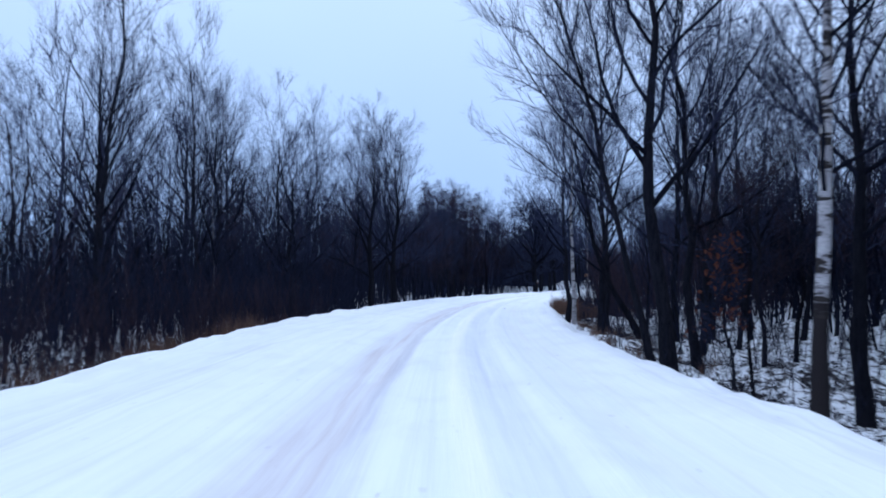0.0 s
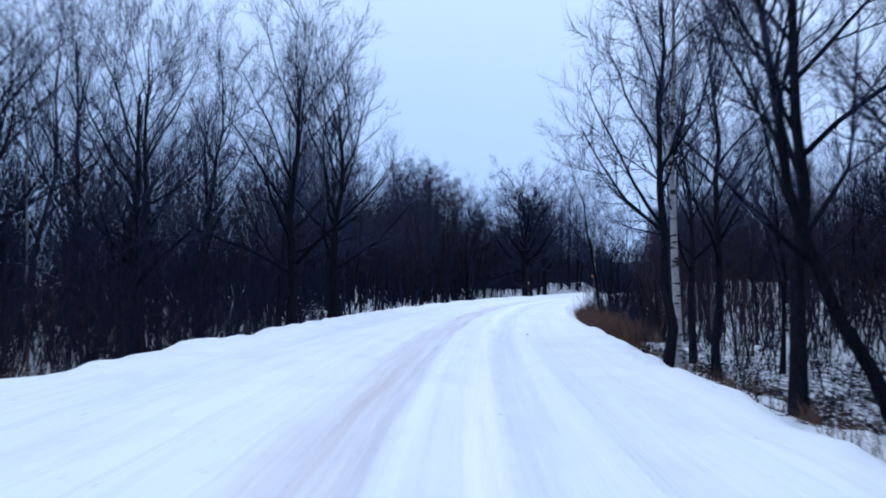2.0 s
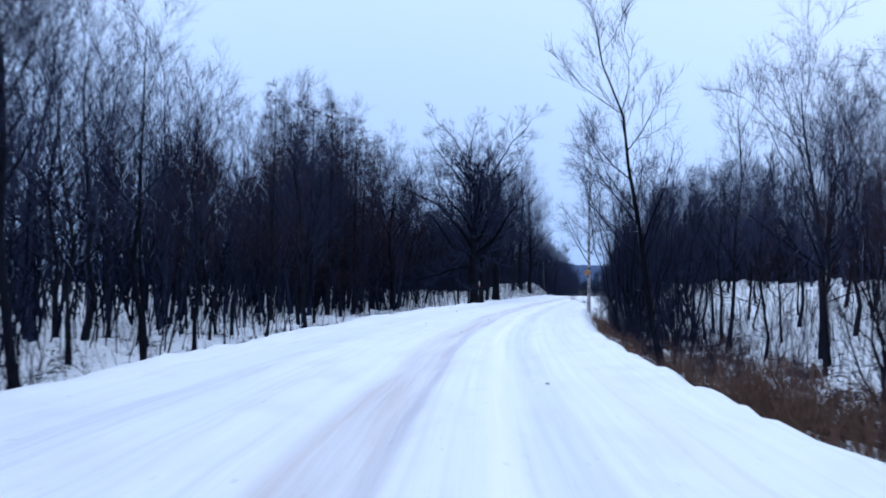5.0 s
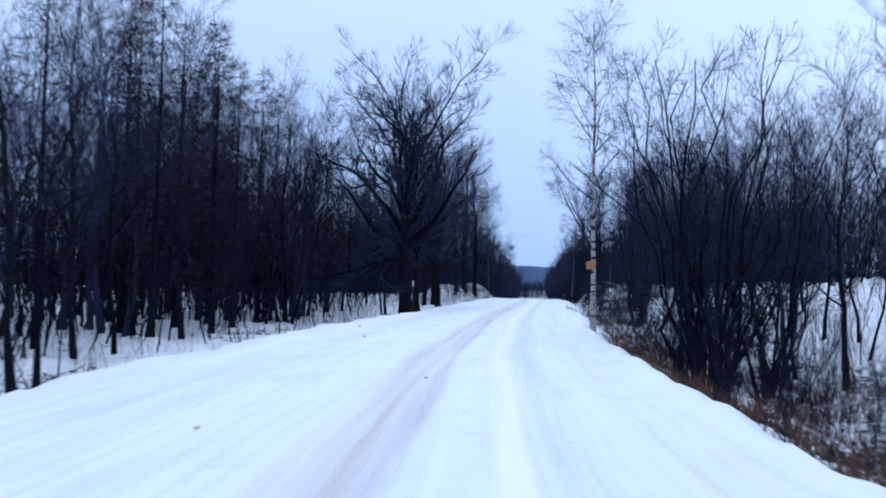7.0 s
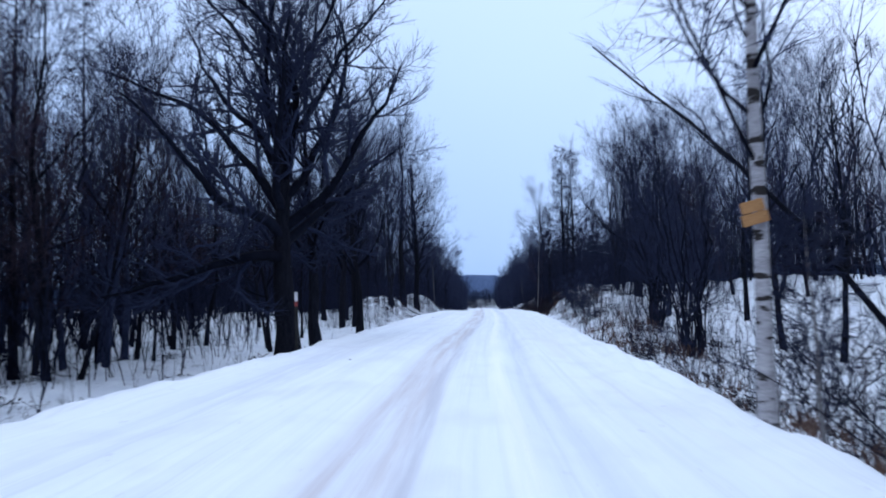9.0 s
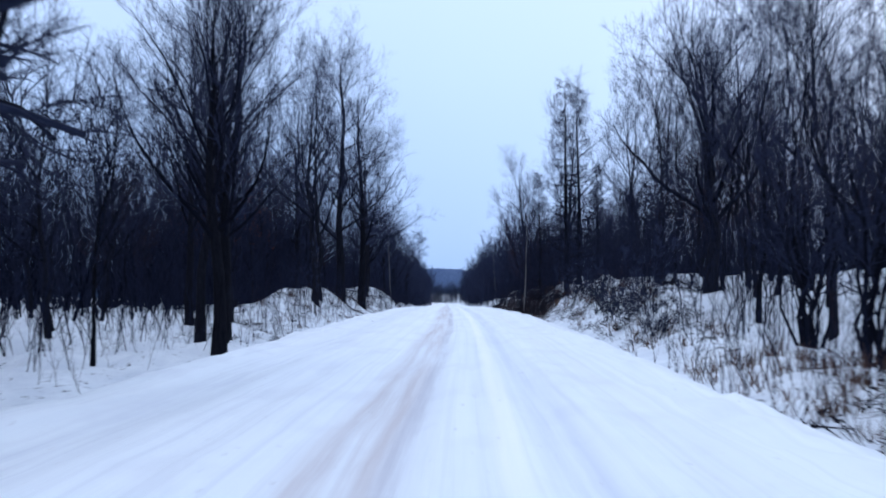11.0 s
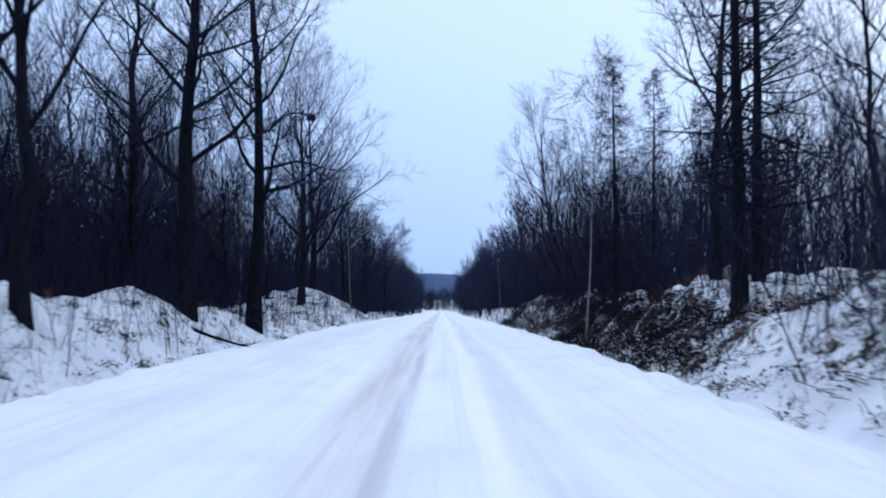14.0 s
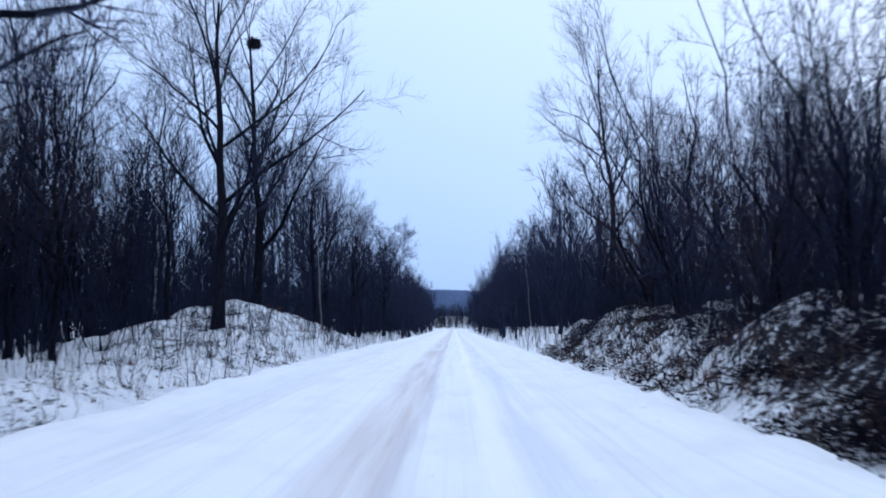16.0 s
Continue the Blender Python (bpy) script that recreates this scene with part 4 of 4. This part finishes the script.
young = bank + places(rng, 230, 58, 90, -24, -8.8, 0.4, 1.6) + places(rng, 100, 90, 111, -24, -9.5, 0.4, 1.5) + places(rng, 330, 111, 137, -24, -9.5, 0.5, 0.9) + places(rng, 260, 30, 60, -20, -8.2, 0.6, 1.2)
scatter("young_wood", poles, young, SHADED_BRUSH, "dense stand of thin young trees over open snow", "forest")
scatter("undergrowth", brush, low, SHADED_BRUSH, "dense dark undergrowth of thin saplings and brush", "undergrowth")
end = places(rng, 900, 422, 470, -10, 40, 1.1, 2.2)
scatter("road_end_thicket", brush, end, HAZED_TWIG, "dense bare thicket closing the far end of the road", "forest")
red = places(rng, 300, 160, 186, 3.9, 6.0, 0.1, 0.32) + places(rng, 600, 44, 66, 7.0, 24, 0.5, 1.6) + places(rng, 340, 66, 135, 9, 28, 0.25, 1.0) + places(rng, 420, 8, 42, -11, -6.8, 0.25, 0.8) + places(rng, 260, 136, 205, 4.6, 9, 0.12, 0.4) + places(rng, 200, 64, 130, 4, 9, 0.15, 0.5) + places(rng, 330, 143, 222, -10, -6.4, 0.1, 0.4)
scatter("red_brush", brush, red, RUSTY, "reddish brown leafless brush beside the road", "undergrowth")

# heaps of dead twigs and leaves on the banks
heaps = []
for i in range(6):
    g = np.random.default_rng(680 + i)
    c = g.normal(0, 1, (24, 3)) * np.array([0.26, 0.26, 0.07]) + np.array([0, 0, 0.07])
    way = unit(g.normal(0, 1, (24, 3)) * np.array([1, 1, 0.45])) * g.uniform(0.1, 0.34, (24, 1))
    blades = leaves(g, c, 26, 0.09)
    heaps.append(join(spikes(np.stack([c - way, c + way], 1), np.full((24, 2), 0.009)), blades))
rng = random.Random(36)
fall = places(rng, 320, 136, 176, 4.4, 8.0, 0.3, 1.0, sink=0.02) + places(rng, 300, 160, 178, 4.2, 6.2, 0.4, 1.3, sink=0.02) + places(rng, 640, 175, 208, 4.2, 9.5, 0.4, 1.4, sink=0.02) + places(rng, 260, 140, 180, -10.5, -6.6, 0.2, 0.75, sink=0.02)
fall += places(rng, 160, 60, 128, -15, -7.4, 0.4, 1.2, sink=0.02)
fall += places(rng, 260, 190, 220, -12, -6.5, 0.3, 1.0, sink=0.02) + places(rng, 200, 60, 125, 3.6, 9, 0.5, 1.3, sink=0.02) + places(rng, 180, 8, 60, 4.6, 10, 0.5, 1.3, sink=0.02)
scatter("forest_litter", heaps, fall, DEBRIS, "dark heaps of dead twigs and leaves on the snowy banks", "litter")

# deep wood: closes the view between the stems; its shade is in the colour
deep = []
for i in range(9):
    g = np.random.default_rng(650 + i)
    P0, R0 = stem(g, 7.6, 0.07, 4, 0.22, (g.normal(0, 0.08), g.normal(0, 0.08)), 0.2, 1.0)
    A = sprout(g, P0, R0, 11, (0.08, 1.0), 2.7, 46, 0.45, 2, 0.5, 0.16, 0.35, 0.026, shape=0.3)
    B = sprout(g, *A, 3, (0.12, 1.0), 1.6, 44, 0.35, 2, 0.6, 0.14, 0.5, 0.018)
    deep.append(join(tubes(P0, R0, 3), twig(*A), twig(*B)))
rng = random.Random(41)
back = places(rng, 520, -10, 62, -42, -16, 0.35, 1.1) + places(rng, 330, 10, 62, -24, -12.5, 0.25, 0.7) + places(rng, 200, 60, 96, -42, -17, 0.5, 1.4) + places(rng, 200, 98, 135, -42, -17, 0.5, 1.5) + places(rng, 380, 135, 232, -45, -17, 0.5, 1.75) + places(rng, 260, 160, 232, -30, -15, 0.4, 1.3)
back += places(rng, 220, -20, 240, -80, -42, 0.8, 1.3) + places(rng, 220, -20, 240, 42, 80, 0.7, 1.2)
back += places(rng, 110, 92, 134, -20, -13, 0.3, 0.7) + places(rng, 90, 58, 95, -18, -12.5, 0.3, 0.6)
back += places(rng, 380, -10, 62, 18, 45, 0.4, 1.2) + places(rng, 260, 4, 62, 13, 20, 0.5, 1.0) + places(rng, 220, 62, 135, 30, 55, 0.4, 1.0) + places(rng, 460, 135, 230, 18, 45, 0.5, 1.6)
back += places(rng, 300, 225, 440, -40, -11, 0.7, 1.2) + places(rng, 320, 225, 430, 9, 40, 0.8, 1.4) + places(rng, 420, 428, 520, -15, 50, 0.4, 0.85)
scatter("deep_wood", deep, back, DEEP_SHADE, "mass of stems deep in the wood, coloured dark as shade", "forest")

# ---------------------------------------------------------------- shrubs
for i, (s, d, H, n, spread, low_from, dense, label) in enumerate((
        (89.5, 5.0, 9.0, 9, 0.3, 0.25, 7, "tall leafless shrub with many upright stems above dry grass"),
        (91.0, 5.0, 9.5, 8, 0.25, 0.25, 7, "tall leafless shrub with many upright stems above dry grass"),
        (97.0, 8.6, 8.5, 8, 0.25, 0.25, 7, "leafless many-stemmed shrub behind dry grass"),
        (92.5, 5.6, 9.0, 9, 0.3, 0.15, 8, "tall leafless shrub with many crooked stems above dry grass"),
        (94.0, 7.4, 8.5, 9, 0.35, 0.15, 8, "tall leafless shrub with many crooked stems above dry grass"),
        (95.5, 6.6, 6.5, 9, 0.55, 0.1, 6, "spreading dark shrub with low crooked limbs"),
        (100.5, 7.0, 6.0, 9, 0.6, 0.1, 6, "spreading dark shrub with low crooked limbs"),
        (98.6, 5.6, 2.8, 6, 1.5, 0.1, 6, "dark crooked limbs spreading low over the snow"),
        (102.4, 6.4, 3.0, 6, 1.4, 0.1, 6, "dark crooked limbs spreading low over the snow"),
        (94.5, 5.0, 4.5, 8, 0.5, 0.1, 6, "dark crooked shrub at the foot of the verge"),
        (84.0, 8.5, 2.2, 5, 1.6, 0.1, 5, "broken limbs lying over snow and grass"),
        (44.5, 6.6, 1.8, 4, 1.8, 0.1, 5, "broken limbs lying over snow and grass"),
        (104.0, 8.2, 5.5, 8, 0.5, 0.1, 6, "spreading dark shrub with low crooked limbs"),
        (108.5, 6.8, 3.0, 6, 1.4, 0.1, 5, "dark dead limbs spreading low over the snow"),
        (110.8, 8.2, 3.2, 6, 1.5, 0.1, 5, "dark dead limbs spreading low over the snow"),
        (118.0, 6.6, 7.5, 12, 0.2, 0.15, 6, "dense thicket of upright bare stems"),
        (122.0, 7.2, 7.0, 12, 0.22, 0.15, 6, "dense thicket of upright bare stems"),
        (127.0, 7.0, 7.5, 12, 0.22, 0.15, 6, "dense thicket of upright bare stems"),
        (132.0, 7.8, 7.5, 12, 0.22, 0.15, 6, "dense thicket of upright bare stems"),
        (138.9, 5.6, 2.6, 7, 0.45, 0.15, 4, "low bare shrub on the snowy bank"),
        (147.0, 5.4, 2.2, 6, 0.4, 0.15, 4, "low bare shrub on the snowy bank"),
        (136.8, 5.3, 1.9, 11, 0.75, 0.1, 7, "dark tangled shrub at the foot of the snowy bank"),
        (139.8, 4.9, 1.6, 11, 0.8, 0.1, 7, "dark tangled shrub at the foot of the snowy bank"),
        (143.5, 5.2, 1.5, 10, 0.8, 0.1, 7, "dark tangled shrub at the foot of the snowy bank"),
        (149.8, 5.6, 1.7, 10, 0.8, 0.1, 7, "dark tangled shrub on the snowy bank"),
        (155.5, 5.8, 1.9, 10, 0.8, 0.1, 7, "dark tangled shrub on the snowy bank"),
        (181.0, 7.0, 7.5, 13, 0.45, 0.1, 8, "dark spreading willow over the bare bank"),
        (186.0, 7.2, 8.0, 14, 0.5, 0.1, 8, "dark spreading willow with red-brown twigs over the bank"),
        (193.2, 7.2, 9.0, 14, 0.5, 0.1, 8, "dark spreading willow leaning towards the road"),
        (199.0, 7.6, 9.0, 14, 0.45, 0.1, 8, "spreading willow with red-brown twigs by the road"),
        (204.0, 7.4, 8.5, 13, 0.45, 0.1, 8, "dark spreading willow beside the snowy road"),
        (189.0, 10.5, 8.5, 13, 0.4, 0.1, 7, "dark spreading willow behind the bank"),
        (58.5, 7.2, 5.5, 10, 0.22, 0.15, 5, "leafless brown shrub in tall grass"),
        (64.0, 7.0, 6.5, 10, 0.22, 0.15, 5, "leafless brown shrub in tall grass"),
        (156.8, -8.6, 2.0, 5, 0.35, 0.2, 4, "small bare shrub on a snow mound"),
        (176.0, -6.9, 1.6, 5, 0.6, 0.2, 4, "small bare shrub on a snow mound"))):
    e = shrub("shrub", label, H, n, spread, 700 + i, RUSTY if "brown" in label else None, low_from, dense)
    plant(e, s, d, 33 * i)

# young oaks that kept their withered leaves
for i, (s, d, H, n) in enumerate(((16.8, 5.6, 3.2, 260), (165.9, -13.2, 9.5, 900), (99.0, 21.9, 9.0, 700), (163.0, -16.0, 8.0, 450))):
    t = tree("oak_sapling", "young oak with withered red-brown leaves", H, 0.014 * H, "forest", 800 + i, apart=True, group="young oaks with leaves")
    g = np.random.default_rng(820 + i)
    tips = tree_parts(np.random.default_rng(800 + i), H, 0.014 * H, "forest")[2][0][:, -1]
    keep = tips[(tips[:, 2] > H * 0.35)]
    part("foliage", solid("foliage", *leaves(g, keep, n, 0.11)), LEAF, t, "withered red-brown leaves")
    plant(t, s, d, 70 * i)

# dry grass
def grass(name, rnd, spots, label):
    """Tufts of bent blades."""
    g = np.random.default_rng(rnd)
    vs, fs, k = [], [], 0
    for x, y, z, tall in spots:
        n = 14
        root = np.array([x, y, z]) + np.column_stack([g.normal(0, 0.09, (n, 2)), np.zeros(n)])
        h = tall * g.uniform(0.5, 1.1, (n, 1))
        way = np.column_stack([g.normal(0, 0.3, (n, 2)), np.ones(n)])
        mid = root + unit(way) * h * 0.6
        tip = mid + unit(way + np.column_stack([g.normal(0, 0.6, (n, 2)), np.zeros(n)])) * h * 0.45
        wide = np.column_stack([g.normal(0, 1, (n, 2)), np.zeros(n)])
        wide = unit(wide) * 0.009
        v = np.stack([root - wide, root + wide, mid + wide * 0.8, mid - wide * 0.8, tip + wide * 0.25, tip - wide * 0.25], 1).reshape(-1, 3)
        i = np.arange(n)[:, None] * 6
        fs.append(np.concatenate([i + [[0, 1, 2, 3]], i + [[3, 2, 4, 5]]]) + k)
        vs.append(v)
        k += len(v)
    ob = new(name, solid(name, np.concatenate(vs), np.concatenate(fs)))
    ob.data.materials.append(STRAW)
    return tagged(ob, label, "grass", kind="stuff")


rng = random.Random(51)
spots = []
for s0, s1, d0, d1, n, tall in ((50, 65, 3.6, 6.5, 420, 0.95), (64, 99, 3.3, 10.5, 1100, 0.55), (99, 130, 4.2, 7.0, 250, 0.5), (4, 34, -9.5, -6.4, 480, 0.85), (20, 46, 4.4, 7.0, 120, 0.4), (134, 205, 4.2, 7.5, 330, 0.4), (146, 220, -9.0, -6.4, 90, 0.35)):
    for _ in range(n):
        s, d = rng.uniform(s0, s1), rng.uniform(d0, d1)
        if lumps(np.array(s * 0.35), np.array(d * 0.5)) > 0.35:
            spots.append((*spot(s, d, 0.03), tall * rng.uniform(0.6, 1.2)))
grass("dry_grass", 52, spots, "tufts of dry tan grass along the snowy verge")

# ---------------------------------------------------------------- small things
def box(size, bevel=0.006):
    bm = bmesh.new()
    bmesh.ops.create_cube(bm, size=1.0)
    bmesh.ops.scale(bm, vec=size, verts=bm.verts)
    bmesh.ops.bevel(bm, geom=bm.edges[:], offset=bevel, segments=2, affect="EDGES")
    me = bpy.data.meshes.new("box")
    bm.to_mesh(me)
    bm.free()
    return me


# boards nailed to the birch
x, y, z = spot(99.9, 3.05)
e = thing("nailed_board", "fresh yellow wooden boards nailed askew to a birch", "board")
for k, w in ((-0.068, 0.32), (0.068, 0.28)):
    p = part("plank", box((w, 0.028, 0.128)), BOARD, e)
    p.location = (0.01 * k, 0, k)
p = part("batten", box((0.06, 0.03, 0.27)), BOARD, e)
p.location = (0.1, 0.03, 0)
for k in (-0.068, 0.068):
    p = part("nail", solid("nail", *tubes(np.array([[[0.1, -0.02, k], [0.1, 0.02, k]]]), np.array([[0.008, 0.008]]), 6)), POST_DARK, e)
e.matrix_world = pose(x - 0.17, y - 0.16, 2.15, 0, -14, -2)

# a bird's nest high in the broad tree
g = np.random.default_rng(77)
c = unit(g.normal(0, 1, (420, 3))) * np.array([0.34, 0.34, 0.26]) * g.uniform(0.5, 1.0, (420, 1))
along = unit(np.cross(c, g.normal(0, 1, (420, 3)))) * g.uniform(0.12, 0.3, (420, 1))
x, y, z = spot(206.6, -9.8)
nest = new("bird_nest", solid("bird_nest", *spikes(np.stack([c - along, c + along], 1), np.full((420, 2), 0.012))))
nest.data.materials.append(BARK)
tagged(nest, "dark round nest of sticks high in a bare tree", "nest")
nest.matrix_world = pose(x - 0.1, y - 0.1, 14.6)

# marker post in front of the great oak
e = thing("marker_post", "thin white roadside marker post with a red band", "post")
for name, z0, z1, mat in (("shaft", -0.4, 1.72, POST_DARK), ("red_band", 1.72, 1.88, POST_RED), ("white_top", 1.88, 2.16, POST_WHITE)):
    p = part(name, box((0.09, 0.06, z1 - z0), 0.01), mat, e)
    p.location = (0, 0, (z0 + z1) / 2)
plant(e, 116.2, -5.85, -15)

# a dead branch lying down the bank, and another near the verge
for i, (s0, d0, s1, d1) in enumerate(((169.5, -7.6, 173.2, -6.0), (46.5, 5.2, 43.5, 4.3), (108.0, 5.0, 105.5, 6.8))):
    g = np.random.default_rng(900 + i)
    t = np.linspace(0, 1, 7)
    px, py = plan(s0 + (s1 - s0) * t, d0 + (d1 - d0) * t)
    pz = ground_z(s0 + (s1 - s0) * t, d0 + (d1 - d0) * t) + 0.05
    P = np.column_stack([px, py, pz])[None] + g.normal(0, 0.03, (1, 7, 3))
    R = np.linspace(0.055, 0.02, 7)[None]
    A = sprout(g, P, R, 6, (0.2, 0.95), 0.9, 45, 0.5, 4, 0.5, 0.15, 0.3, 0.006)
    e = thing("fallen_branch", "dark dead branch lying on the snowy bank", "branch", "fallen branches")
    e.location = P[0, 0]
    off = np.array(P[0, 0])
    part("shaft", solid("shaft", *tubes(P - off, R, 7)), BARK, e)
    for k in range(len(A[0])):
        part("side_twig", solid("side_twig", *tubes(A[0][k:k + 1] - off, A[1][k:k + 1], 4)), LIMB, e)

# clods of dirty snow on the road
for i, (s, d, r) in enumerate(((42.2, 1.25, 0.07), (81.6, -0.9, 0.06), (72.6, -1.0, 0.05), (77.0, -2.6, 0.05), (91.0, -3.4, 0.09), (28.0, -2.8, 0.07), (90.2, -5.0, 0.11), (96.5, -4.6, 0.1), (60.5, 0.9, 0.06), (109.0, -3.0, 0.08), (150.0, -4.2, 0.07))):
    bm = bmesh.new()
    bmesh.ops.create_icosphere(bm, subdivisions=2, radius=r * 0.65)
    for v in bm.verts:
        v.co *= 0.75 + 0.5 * noise.noise(v.co * 9 + Vector((i * 3.1, 0, 0)))
        v.co.z *= 0.5
    me = bpy.data.meshes.new("clod")
    bm.to_mesh(me)
    bm.free()
    me.materials.append(CLOD)
    ob = tagged(new("snow_clod", me), "small clod of dirty snow lying on the road", "snow clod", "snow clods")
    x, y = plan(s, d)
    ob.matrix_world = pose(float(x), float(y), 0.0, 0, 0, 50 * i)
